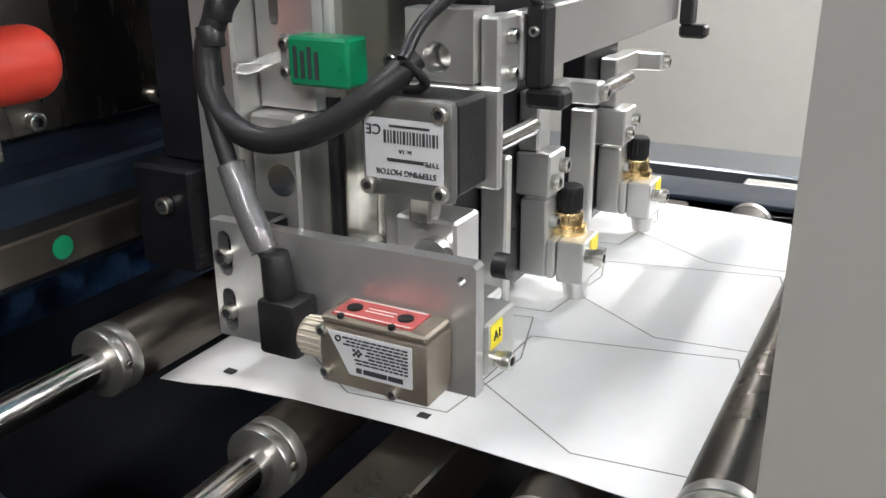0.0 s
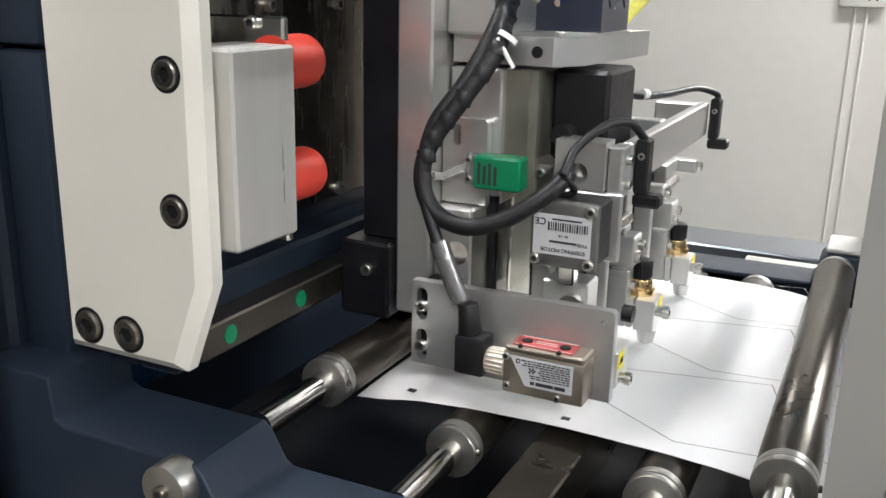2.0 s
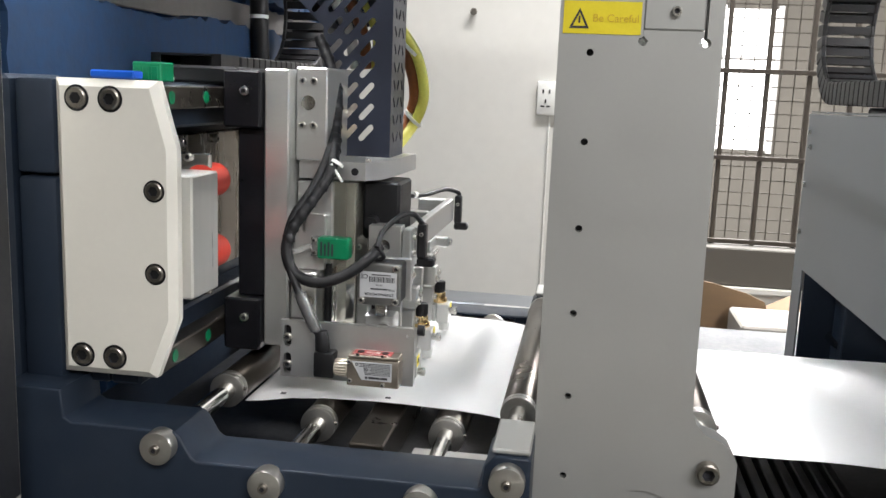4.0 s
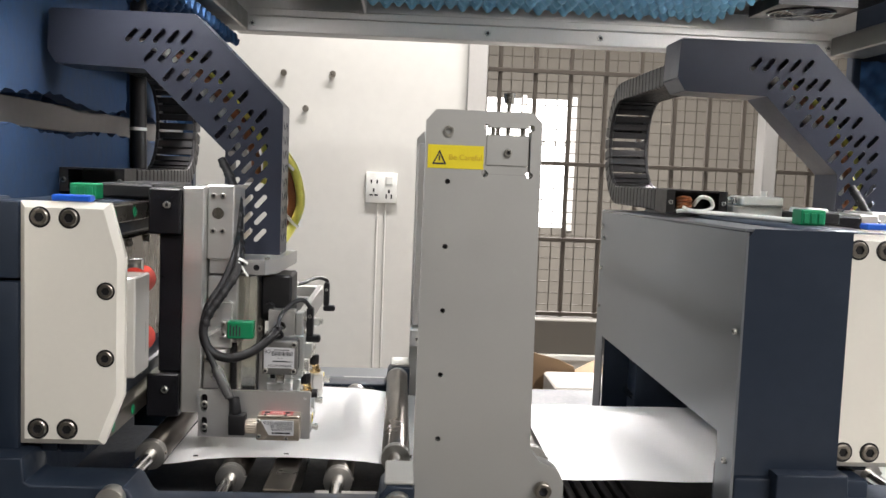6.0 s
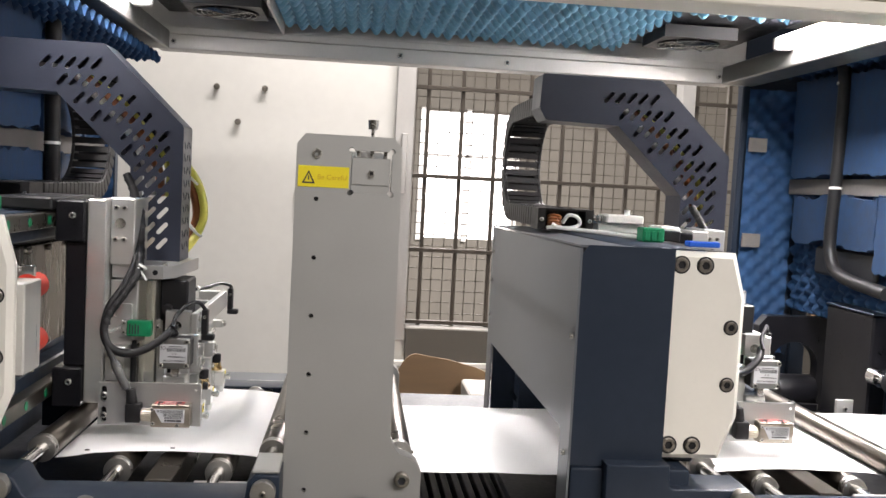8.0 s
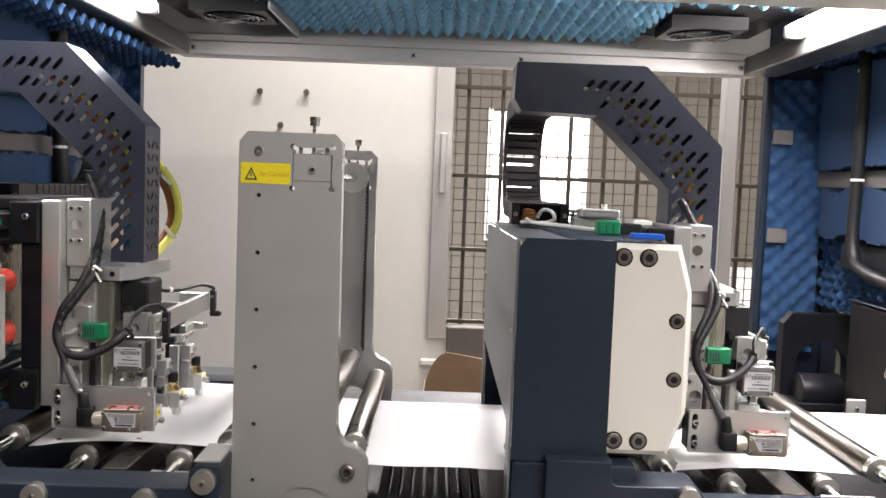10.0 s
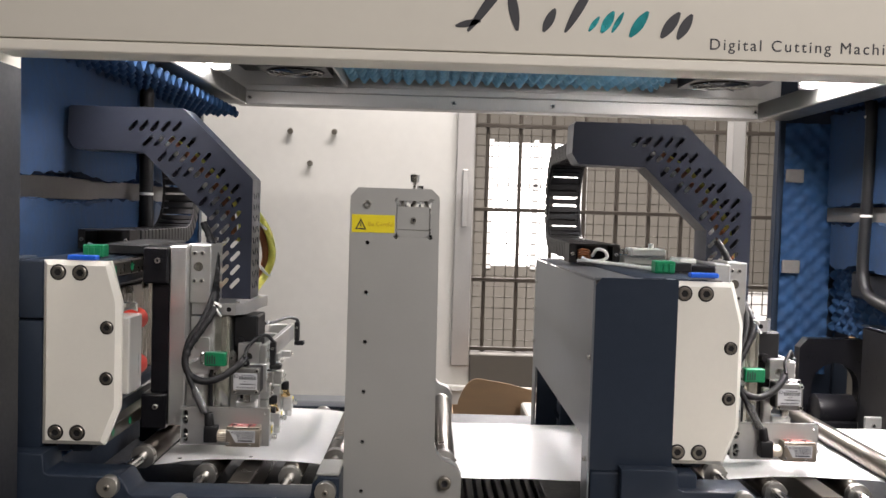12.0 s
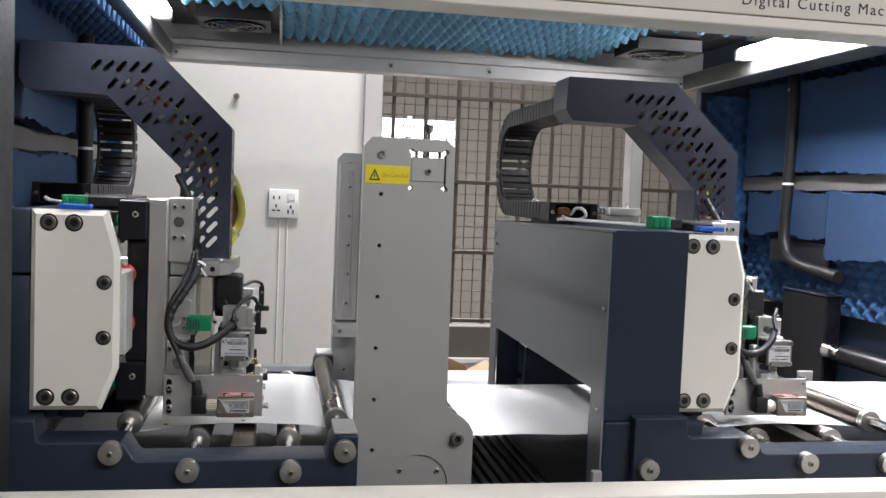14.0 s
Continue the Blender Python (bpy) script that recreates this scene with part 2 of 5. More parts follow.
def cap_screw_mesh(mat, r=0.5, h=0.5):
    """A socket cap screw of head width 1 that faces -y."""
    bm = B()
    n = 24
    prof = [(0.0, -0.15), (0.28, -0.15), (0.28, -h), (0.42, -h), (0.48, -h + 0.04), (0.5, -h + 0.1), (0.5, 0.0)]
    rings = []
    for rad, y in prof[1:]:
        rr = []
        for k in range(n):
            a = 2 * math.pi * k / n
            q = rad
            if rad < 0.3:
                q = rad * math.cos(math.pi / 6) / math.cos((a % (math.pi / 3)) - math.pi / 6)
            rr.append(bm.verts.new((q * math.cos(a), y, q * math.sin(a))))
        rings.append(rr)
    for u, v in zip(rings, rings[1:]):
        for k in range(n):
            bm.faces.new((u[k], u[(k + 1) % n], v[(k + 1) % n], v[k]))
    bm.faces.new(rings[0])
    bmesh.ops.recalc_face_normals(bm, faces=bm.faces)
    # hex socket faces take black, as shade painted into the recess
    for f in bm.faces:
        f.material_index = int(max(math.hypot(v.co.x, v.co.z) for v in f.verts) < 0.33)
    me = finish(bm, "socket_screw", mat)
    me.materials.append(M_INKSHADE)
    return me


ME_SCREW = cap_screw_mesh(M_SCREW)
ME_DSCREW = cap_screw_mesh(M_DARKSCREW)


def screw(x, y, z, d, parent, dark=False, face="-y", name="screw"):
    turn = {"-y": 0, "+x": 90, "-x": -90, "+y": 180}.get(face)
    m = pose(x, y, z, 0, 0, turn) if turn is not None else pose(x, y, z, -90, 0, 0)
    return share(name, ME_DSCREW if dark else ME_SCREW, m @ Matrix.Diagonal((d, d, d, 1)), parent)


def letters(name, text, m, size, mat, parent=None, depth=0.0002, label="", space=1.0):
    cu = bpy.data.curves.new(name, "FONT")
    cu.space_character = space
    cu.body, cu.size, cu.extrude, cu.align_x, cu.align_y = text, size, depth, "CENTER", "CENTER"
    tmp = bpy.data.objects.new(name, cu)
    scene.collection.objects.link(tmp)
    dg = bpy.context.evaluated_depsgraph_get()
    me = bpy.data.meshes.new_from_object(tmp.evaluated_get(dg))
    bpy.data.objects.remove(tmp)
    me.materials.clear()
    me.materials.append(mat)
    ob = new(name, me)
    ob.parent = parent
    ob.matrix_basis = m
    if label:
        ob["label"] = label
    return ob

# ---- the room ----
SPAN = 0.634  # from the first cutting station to the second
SINK = -0.0035  # the second station sits a little lower


def structure(name, bm, mat, label):
    return solid(name, bm, mat, label, kind="structure")


structure("floor", box(B(), -6.0, 4.2, -3.4, 6.2, -0.1, 0, 0), M_FLOOR, "grey painted workshop floor")
structure("ceiling", box(B(), -6.0, 4.2, -3.4, 6.2, 2.8, 2.9, 0), M_WALL, "plain white workshop ceiling")
# unseen west and south walls, kept dark so metal and enamel mirror a dim room
structure("wall_west", box(B(), -6.1, -6.0, -3.4, 6.2, 0, 2.8, 0), M_DIMBEIGE, "plain unseen side wall, darkened to dim reflections")
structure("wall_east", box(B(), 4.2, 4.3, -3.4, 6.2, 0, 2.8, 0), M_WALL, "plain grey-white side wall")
structure("wall_south", box(B(), -6.0, 4.2, -3.5, -3.4, 0, 2.8, 0), M_DIMBEIGE, "plain unseen wall behind the viewer, darkened to dim reflections")
bm = B()
sheet(bm, [(-6.0, 0), (4.2, 0), (4.2, 2.8), (-6.0, 2.8)], [[(0.19, 0.86), (2.6, 0.86), (2.6, 2.25), (0.19, 2.25)]], 1.935, 2.055)
structure("wall_north", bm, M_WALL, "grey-white painted wall with a wide grilled opening")
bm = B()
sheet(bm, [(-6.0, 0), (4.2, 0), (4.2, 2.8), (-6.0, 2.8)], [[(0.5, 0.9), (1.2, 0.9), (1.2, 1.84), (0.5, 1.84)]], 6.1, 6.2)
structure("wall_hall", bm, M_DIMBEIGE, "beige far wall of the next hall, dimmed in its colour, with a bright window")
win = thing("window_1", "bright daylight window in the far hall wall", "window", kind="structure")
part("pane", box(B(), 0.5, 1.2, 6.16, 6.17, 0.9, 1.84, 0), M_DAY, win, "glowing white pane")
for x in (0.48, 0.82, 1.19):
    part("frame", box(B(), x, x + 0.04, 6.07, 6.15, 0.88, 1.86, 0.004), M_GALV, win)
part("frame", box(B(), 0.52, 1.19, 6.07, 6.15, 1.5, 1.53, 0.004), M_GALV, win)

# grilled opening: jamb, uprights, thin mesh
opening = thing("window_2", "wide opening closed by a brown iron grille with fine mesh", "window", kind="structure")
part("jamb", box(B(), 0.135, 0.19, 1.915, 2.06, 0.84, 1.8, 0.003), M_GALV, opening, "grey metal door-like jamb")
part("window_sill", box(B(), 0.1925, 2.59, 1.918, 2.058, 0.78, 0.876, 0.003), M_DIMBEIGE, opening, "grey-beige rendered sill")
part("sill_ledge", box(B(), 0.12, 2.6, 1.905, 1.934, 0.764, 0.7795, 0.002), M_WALL, opening)
for k in range(24):
    x = 0.232 + 0.1005 * k
    part("upright", box(B(), x - 0.0055, x + 0.0055, 1.985, 2.0, 0.86, 2.25, 0.001), M_GRILLE, opening)
for z in (0.885, 1.098, 1.314, 1.57, 1.80):
    part("crossbar", box(B(), 0.19, 2.6, 1.975, 1.985, z - 0.006, z + 0.006, 0.001), M_GRILLE, opening)
bm = B()
for k in range(71):
    x = 0.1985 + 0.0335 * k
    box(bm, x - 0.0013, x + 0.0013, 2.0, 2.003, 0.86, 2.25, 0)
for k in range(41):
    z = 0.875 + 0.0335 * k
    box(bm, 0.19, 2.6, 2.003, 2.006, z - 0.0013, z + 0.0013, 0)
tagged(part("wire_mesh", bm, M_GRILLE, opening), kind="stuff")
structure("column", box(B(), 0.925, 0.962, 1.80, 1.86, 0, 2.8, 0.003), M_GALV, "pale grey steel upright before the grille")
solid("wall_switch_box", box(B(), 0.155, 0.172, 1.90, 1.915, 1.26, 1.43, 0.002), M_GALV, "narrow grey metal latch plate on the jamb", "latch")

# wall socket with its conduits, and the loose plugs in the wall
sock = thing("wall_socket", "white plastic double wall socket with a switch", "socket")
part("face_plate", box(B(), -0.133, -0.047, 1.924, 1.935, 1.186, 1.270, 0.003, 2), M_SOCKET, sock)
for x, z, w, h in ((-0.118, 1.245, 0.004, 0.010), (-0.102, 1.245, 0.004, 0.010), (-0.118, 1.208, 0.010, 0.004), (-0.104, 1.208, 0.010, 0.004),
                   (-0.111, 1.221, 0.004, 0.010), (-0.076, 1.205, 0.004, 0.012), (-0.062, 1.205, 0.004, 0.012), (-0.069, 1.219, 0.005, 0.010)):
    part("pin_hole", box(B(), x - w / 2, x + w / 2, 1.9232, 1.926, z - h / 2, z + h / 2, 0), M_BLACK, sock)
part("switch", box(B(), -0.078, -0.058, 1.921, 1.925, 1.238, 1.260, 0.001), M_SOCKET, sock)
for x in (-0.100, -0.078):
    solid("conduit", cyl(B(), (x, 1.9338, 0.4), (x, 1.9338, 1.186), 0.0028, seg=10), M_WALL, "thin white conduit running down the wall", "conduit", "conduits")
for x, z in ((-0.364, 1.53), (-0.232, 1.532), (-0.303, 1.436)):
    solid("wall_plug", cyl(B(), (x, 1.922, z), (x, 1.935, z), 0.009, 0.006, seg=12), M_DARKSCREW, "dark plastic plug in a drilled wall hole", "plug", "plugs")
# shelf and boxes in the hall
for i, (x, y, w, d, h, z0) in enumerate(((1.75, 4.6, 0.9, 0.4, 0.5, 0.0), (1.9, 4.6, 0.5, 0.35, 0.35, 0.5), (2.6, 4.4, 0.6, 0.4, 0.9, 0.0))):
    solid("carton", box(B(), x, x + w, y, y + d, z0, z0 + h, 0.006), M_CARD if i != 1 else M_GALV, "packing box stored in the hall", "box", "hall boxes")


def open_box():
    """A tall open cardboard box whose bowed front flap stands up."""
    root = thing("cardboard_box", "open brown cardboard box with a bowed flap by the wall", "box")
    x0, x1, y0, y1, h, w = 0.135, 0.40, 1.44, 1.72, 0.765, 0.004
    part("side", box(B(), x0, x1, y0, y0 + w, 0, h, 0.001), M_CARD, root)
    part("side", box(B(), x0, x1, y1 - w, y1, 0, h, 0.001), M_CARD, root)
    part("side", box(B(), x0, x0 + w, y0 + w, y1 - w, 0, h, 0.001), M_CARD, root)
    part("side", box(B(), x1 - w, x1, y0 + w, y1 - w, 0, h, 0.001), M_CARD, root)
    part("base", box(B(), x0 + w, x1 - w, y0 + w, y1 - w, 0.002, 0.006, 0), M_CARD, root)
    bow = [(0.137 + 0.056 * (1 - math.cos(a)) * 1.0, h + 0.125 * math.sin(a)) for a in np.linspace(0, math.pi / 2, 9)]
    part("flap", sheet(B(), bow + [(0.271, 0.878), (0.335, 0.862), (0.372, 0.846), (0.398, h)], [], y0, y0 + w), M_CARD, root, "bowed standing flap")
    f = part("flap", box(B(), 0, 0.003, y0 + 0.01, y1 - 0.01, 0, 0.10, 0.001), M_CARD, root)
    f.matrix_basis = pose(x1 - 0.003, 0, h, 0, 62, 0)
    return root


open_box()
solid("grey_carton", box(B(), 0.300, 0.54, 1.26, 1.42, 0.0, 0.838, 0.004), M_GREYCARD, "tall pale grey packing box by the wall", "box")

# ---- the machine's enclosure ----
bm = B()
box(bm, -0.66, 0.95, -0.007, 0.025, 1.4475, 1.80, 0.0015, 2)
fascia = tagged(part("fascia_panel", bm, M_FASCIA), "cream painted front fascia panel of the machine", "panel")
part("lower_lip", box(B(), -0.3275, 0.86, -0.006, 0.039, 1.4365, 1.4465, 0.0012), M_FASCIA, fascia, "folded cream metal edge")
letters("lettering", "Digital Cutting Machine", pose(0.397, -0.0072, 1.4600, 90, 0, 0), 0.0142, M_INKSHADE, fascia, label="thin black letters", space=1.26)
# maker's mark: plain slanted strokes
def leaf(x, z, length, width, lean):
    """A slanted stroke that swells in the middle."""
    pts = []
    for side in (1, -1):
        for k in range(9):
            u = (k / 8 - 0.5) * side
            w = side * width * (0.25 + 0.75 * (1 - (2 * u) ** 2)) / 2
            pts.append((x + u * length * math.sin(lean) - w * math.cos(lean), z + u * length * math.cos(lean) + w * math.sin(lean)))
    return pts


for x, z, length, width, lean, mt in ((0.122, 1.496, 0.066, 0.0060, 0.62, M_INKSHADE), (0.140, 1.486, 0.034, 0.0060, -0.20, M_INKSHADE), (0.100, 1.472, 0.020, 0.0040, 1.35, M_INKSHADE), (0.112, 1.514, 0.034, 0.0030, 0.25, M_INKSHADE),
                                      (0.172, 1.477, 0.020, 0.0055, 0.45, M_INKSHADE), (0.199, 1.490, 0.046, 0.0055, 0.50, M_INKSHADE), (0.212, 1.475, 0.014, 0.0030, 0.60, M_TEAL), (0.224, 1.477, 0.019, 0.0055, 0.50, M_TEAL),
                                      (0.233, 1.477, 0.018, 0.0030, 0.50, M_TEAL), (0.252, 1.476, 0.024, 0.0060, 0.60, M_TEAL), (0.280, 1.476, 0.024, 0.0065, 0.60, M_INKSHADE), (0.293, 1.475, 0.022, 0.0060, 0.50, M_INKSHADE)):
    part("mark_stroke", sheet(B(), leaf(x - 0.006, z, length * 1.15, width * 1.5, lean), [], -0.0076, -0.0068), mt, fascia)
structure("post_left", box(B(), -0.66, -0.3295, -0.007, 0.06, 0.02, 1.4465, 0.002), M_FASCIA, "cream painted front post of the machine")
structure("post_right", box(B(), 0.8605, 0.95, -0.007, 0.06, 0.02, 1.4465, 0.002), M_FASCIA, "cream painted front post of the machine")
# thin black sheet paints the shade on the post's inner face
structure("jamb_left", box(B(), -0.3293, -0.3280, 0.000, 0.056, 0.99, 1.4285, 0.0003), M_VOID, "inner edge of the front post, its shade painted black")
ledge = structure("front_ledge", box(B(), -0.3293, 0.86, -0.030, 0.012, 0.30, 1.009, 0.003, 2), M_FASCIA, "cream painted sill below the machine's opening")
structure("roof_panel", box(B(), -0.66, 0.95, 0.026, 1.03, 1.62, 1.65, 0.002), M_FASCIA, "sheet metal roof of the machine")
beam = tagged(part("rear_crossbar", box(B(), -0.327, 0.73, 0.985, 1.03, 1.504, 1.531, 0.002), M_GALV), "galvanised crossbar under the roof", "beam")
part("top_flange", box(B(), -0.327, 0.73, 0.990, 1.028, 1.5315, 1.544, 0.001), M_GALV, beam)
for x in (-0.297, 0.103, 0.298, 0.699):
    screw(x, 0.985, 1.517, 0.010, beam, face="-y")


def wavy(name, origin, ux, uy, un, w, h, pitch, amp, step, mat, label):
    """An egg-crate sheet: waves across two ways, on the plane of ux and uy."""
    nx, ny = int(w / step), int(h / step)
    us, vs = np.meshgrid(np.linspace(0, w, nx), np.linspace(0, h, ny), indexing="ij")
    height = amp * np.sin(us * 2 * np.pi / pitch) * np.sin(vs * 2 * np.pi / pitch)
    o, a, b, n = (np.array(v, float) for v in (origin, ux, uy, un))
    co = o + us[..., None] * a + vs[..., None] * b + height[..., None] * n
    idx = np.arange(nx * ny).reshape(nx, ny)
    faces = np.stack([idx[:-1, :-1], idx[1:, :-1], idx[1:, 1:], idx[:-1, 1:]], -1).reshape(-1, 4)
    me = bpy.data.meshes.new(name)
    me.from_pydata(co.reshape(-1, 3).tolist(), [], faces.tolist())
    me.materials.append(mat)
    me.polygons.foreach_set("use_smooth", [True] * len(me.polygons))
    return tagged(new(name, me), label, "foam", kind="structure")


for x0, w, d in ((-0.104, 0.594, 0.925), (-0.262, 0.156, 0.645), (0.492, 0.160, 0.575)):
    wavy("roof_foam", (x0, 0.05, 1.5600), (1, 0, 0), (0, 1, 0), (0, 0, 1), w, d, 0.043, 0.0125, 0.0035, M_ROOFFOAM_LIT, "blue egg-crate foam under the roof, lamp light in its colour")
structure("foam_stop", box(B(), -0.1085, -0.1045, 0.70, 0.978, 1.540, 1.60, 0.0005), M_GALV, "thin sheet metal strip beside the roof foam")
# the last two strips are added only to darken the roof beside the lamps
for x0, x1, y0 in ((-0.262, -0.109, 0.64), (0.492, 0.6545, 0.62), (-0.306, -0.2625, 0.05), (0.655, 0.706, 0.05)):
    structure("roof_dark_panel", box(B(), x0, x1, y0, 0.978, 1.568, 1.574, 0.0005), M_ANOD, "black panel round the roof fan, with strips added to darken the roof by the lamps")
structure("back_panel_left", box(B(), -0.4345, -0.3920, 0.985, 1.005, 1.09, 1.5440, 0.001), M_NAVY, "narrow navy back panel beside the opening")
wavy("corner_foam", (-0.430, 0.978, 1.10), (1, 0, 0), (0, 0, 1), (0, -1, 0), 0.037, 0.40, 0.034, 0.006, 0.006, M_FOAM_SHADED, "blue egg-crate foam on the narrow back panel")
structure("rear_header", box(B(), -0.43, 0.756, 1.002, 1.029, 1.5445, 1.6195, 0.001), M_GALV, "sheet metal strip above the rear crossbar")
# foam outside the lamp bars, with shade in its colour
wavy("side_roof_foam", (-0.43, 0.05, 1.484), (1, 0, 0), (0, 1, 0), (0, 0, 1), 0.115, 0.92, 0.034, 0.011, 0.004, M_FOAM_SHADED, "blue egg-crate foam under the roof, shade in its colour")
wavy("side_roof_foam", (0.715, 0.05, 1.528), (1, 0, 0), (0, 1, 0), (0, 0, 1), 0.165, 0.92, 0.034, 0.011, 0.004, M_FOAM_SHADED, "blue egg-crate foam under the roof, shade in its colour")
wavy("wall_foam", (0.872, 0.06, 1.09), (0, 1, 0), (0, 0, 1), (-1, 0, 0), 0.93, 0.47, 0.034, 0.010, 0.006, M_FOAM_SHADED, "blue egg-crate foam on the machine's side wall")
wavy("corner_foam", (0.765, 0.992, 1.00), (1, 0, 0), (0, 0, 1), (0, -1, 0), 0.10, 0.50, 0.034, 0.007, 0.006, M_FOAM_SHADED, "blue egg-crate foam on the narrow back panel")
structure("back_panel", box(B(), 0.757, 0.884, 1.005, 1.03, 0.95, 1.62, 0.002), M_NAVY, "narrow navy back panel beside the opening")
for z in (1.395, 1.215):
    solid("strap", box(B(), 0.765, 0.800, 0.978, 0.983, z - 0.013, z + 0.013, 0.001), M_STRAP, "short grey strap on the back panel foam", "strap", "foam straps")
wavy("wall_foam", (-0.42, 0.10, 0.96), (0, 1, 0), (0, 0, 1), (1, 0, 0), 0.90, 0.62, 0.034, 0.007, 0.006, M_FOAM_SHADED, "blue egg-crate foam on the machine's side wall")
structure("side_wall_right", sheet(B(), [(0.06, 0.02), (1.03, 0.02), (1.03, 1.62), (0.06, 1.62)], [[(0.80, 0.90), (1.0, 0.90), (1.0, 1.085), (0.80, 1.085)]], 0.886, 0.915, "x"), M_NAVY, "sheet metal side wall of the machine")
structure("side_wall_left", box(B(), -0.47, -0.435, 0.06, 1.03, 0.02, 1.62, 0.002), M_NAVY, "sheet metal side wall of the machine")
for x0, x1 in ((0.852, 0.856), (-0.412, -0.408)):
    for z in (1.32,):
        solid("strap", box(B(), x0, x1, 0.10, 0.985, z - 0.014, z + 0.014, 0.001), M_STRAP, "grey strap that holds the foam to the wall", "strap", "foam straps")


def foam_pad(x0, x1, y0, y1, z0, z1, seed):
    """A hand-cut foam pad with uneven edges."""
    rng = random.Random(seed)
    loop = []
    for (ya, za), (yb, zb) in zip(((y0, z0), (y1, z0), (y1, z1), (y0, z1)), ((y1, z0), (y1, z1), (y0, z1), (y0, z0))):
        n = max(4, int(math.hypot(yb - ya, zb - za) / 0.011))
        for k in range(n):
            u = k / n
            loop.append((ya + (yb - ya) * u + rng.uniform(-0.0028, 0.0028), za + (zb - za) * u + rng.uniform(-0.0028, 0.0028) + 0.004 * math.sin(9 * u + seed)))
    bm = sheet(B(), loop, [], x0, x1, "x")
    return solid("foam_pad", bm, M_PAD_SHADED, "flat blue foam pad with hand-cut edges on the side wall", "foam", "foam pads")


foam_pad(0.838, 0.860, 0.18, 0.955, 1.337, 1.507, 1)
foam_pad(0.838, 0.860, 0.18, 0.66, 1.190, 1.303, 2)
foam_pad(0.840, 0.860, 0.665, 0.935, 1.222, 1.303, 3)
foam_pad(-0.408, -0.388, 0.15, 0.585, 1.337, 1.55, 4)
foam_pad(-0.408, -0.390, 0.64, 0.80, 1.337, 1.50, 5)
foam_pad(-0.408, -0.388, 0.15, 0.62, 1.17, 1.303, 6)
foam_pad(-0.408, -0.390, 0.64, 0.80, 1.20, 1.303, 7)
structure("cable_opening", box(B(), 0.848, 0.858, 0.668, 0.86, 1.168, 1.216, 0.004), M_VOID, "black cable opening in the side wall")
for x, y in ((0.832, 0.775), (-0.378, 0.60)):
    solid("wall_cable", tube(B(), [(x, y + 0.05, 1.535), (x, y + 0.012, 1.525), (x, y, 1.49), (x, y, 1.40), (x, y + 0.004, 1.31), (x, y + 0.008, 1.24), (x, y + 0.002, 1.205), (x, y - 0.020, 1.180), (x, y - 0.075, 1.168), (x, y - 0.170, 1.160)], 0.0105, 6), M_RUBBER,
          "thick black cable loom strapped to the side wall", "cable", "cable looms")
    for z in (1.318, 1.492):
        solid("cable_tie", cyl(B(), (x, y + 0.003, z - 0.002), (x, y + 0.003, z + 0.002), 0.0108, seg=14), M_SOCKET, "white cable tie round the loom", "cable tie", "cable ties")


def led_bar(x, side, glow):
    root = thing("led_bar", "glowing LED lamp bar on a grey metal bracket under the roof", "lamp", "lamp bars")
    a, b = sorted((x + side * 0.0165, x + side * 0.078))
    part("bracket", box(B(), a, b, 0.06, 0.984, 1.503, 1.536, 0.002), M_MOTOR, root, "dull grey metal channel")
    part("diffuser", box(B(), x - 0.015, x + 0.015, 0.07, 0.70, 1.527, 1.546, 0.007, 3), glow, root, "bright white diffuser")
    part("end_cap", box(B(), x - 0.0150, x + 0.0150, 0.7005, 0.712, 1.526, 1.546, 0.003), M_GALV, root)
    return root


led_bar(-0.288, -1, M_LEDDIM)
led_bar(0.688, 1, M_LED)


def roof_fan(x, y):
    root = thing("roof_fan", "black roof fan behind a wire guard", "fan", "roof fans")
    part("housing", sheet(B(), [(x - 0.06, y - 0.06), (x + 0.06, y - 0.06), (x + 0.06, y + 0.06), (x - 0.06, y + 0.06)], [ring(x, y, 0.052, 24)], 1.545, 1.565, "z"), M_BLACK, root)
    for k in range(5):
        bm = B()
        pts = [(x + (0.012 + 0.009 * k) * math.cos(a), y + (0.012 + 0.009 * k) * math.sin(a), 1.542) for a in np.linspace(0, 2 * math.pi, 19)]
        tube(bm, pts, 0.0008, 1, 5)
        part("wire_ring", bm, M_STEEL, root)
    for a in (0.8, 2.37):
        part("wire_spoke", cyl(B(), (x - 0.055 * math.cos(a), y - 0.055 * math.sin(a), 1.5405), (x + 0.055 * math.cos(a), y + 0.055 * math.sin(a), 1.5405), 0.001, seg=6), M_STEEL, root)
    part("hub", cyl(B(), (x, y, 1.545), (x, y, 1.575), 0.018, seg=20), M_BLACK, root)
    part("blade_disc", cyl(B(), (x, y, 1.562), (x, y, 1.564), 0.050, seg=24), M_BLACK, root)


roof_fan(-0.183, 0.816)
roof_fan(0.575, 0.816)

# ---- the machine's bed and frames ----
structure("machine_bed", box(B(), -0.40, 0.87, 0.10, 0.88, 0.60, 0.925, 0.002), M_VOID, "black floor of the machine under the web")
structure("base_cabinet", box(B(), -0.40, 0.86, 0.03, 0.077, 0.30, 0.96, 0.002), M_NAVY, "navy base of the machine")


for k in range(9):
    solid("bed_slat", box(B(), 0.108 + 0.013 * k, 0.116 + 0.013 * k, 0.14, 0.60, 0.9255, 0.950, 0.001), M_VOID, "black slat of the suction bed under the web", "slat", "bed slats")


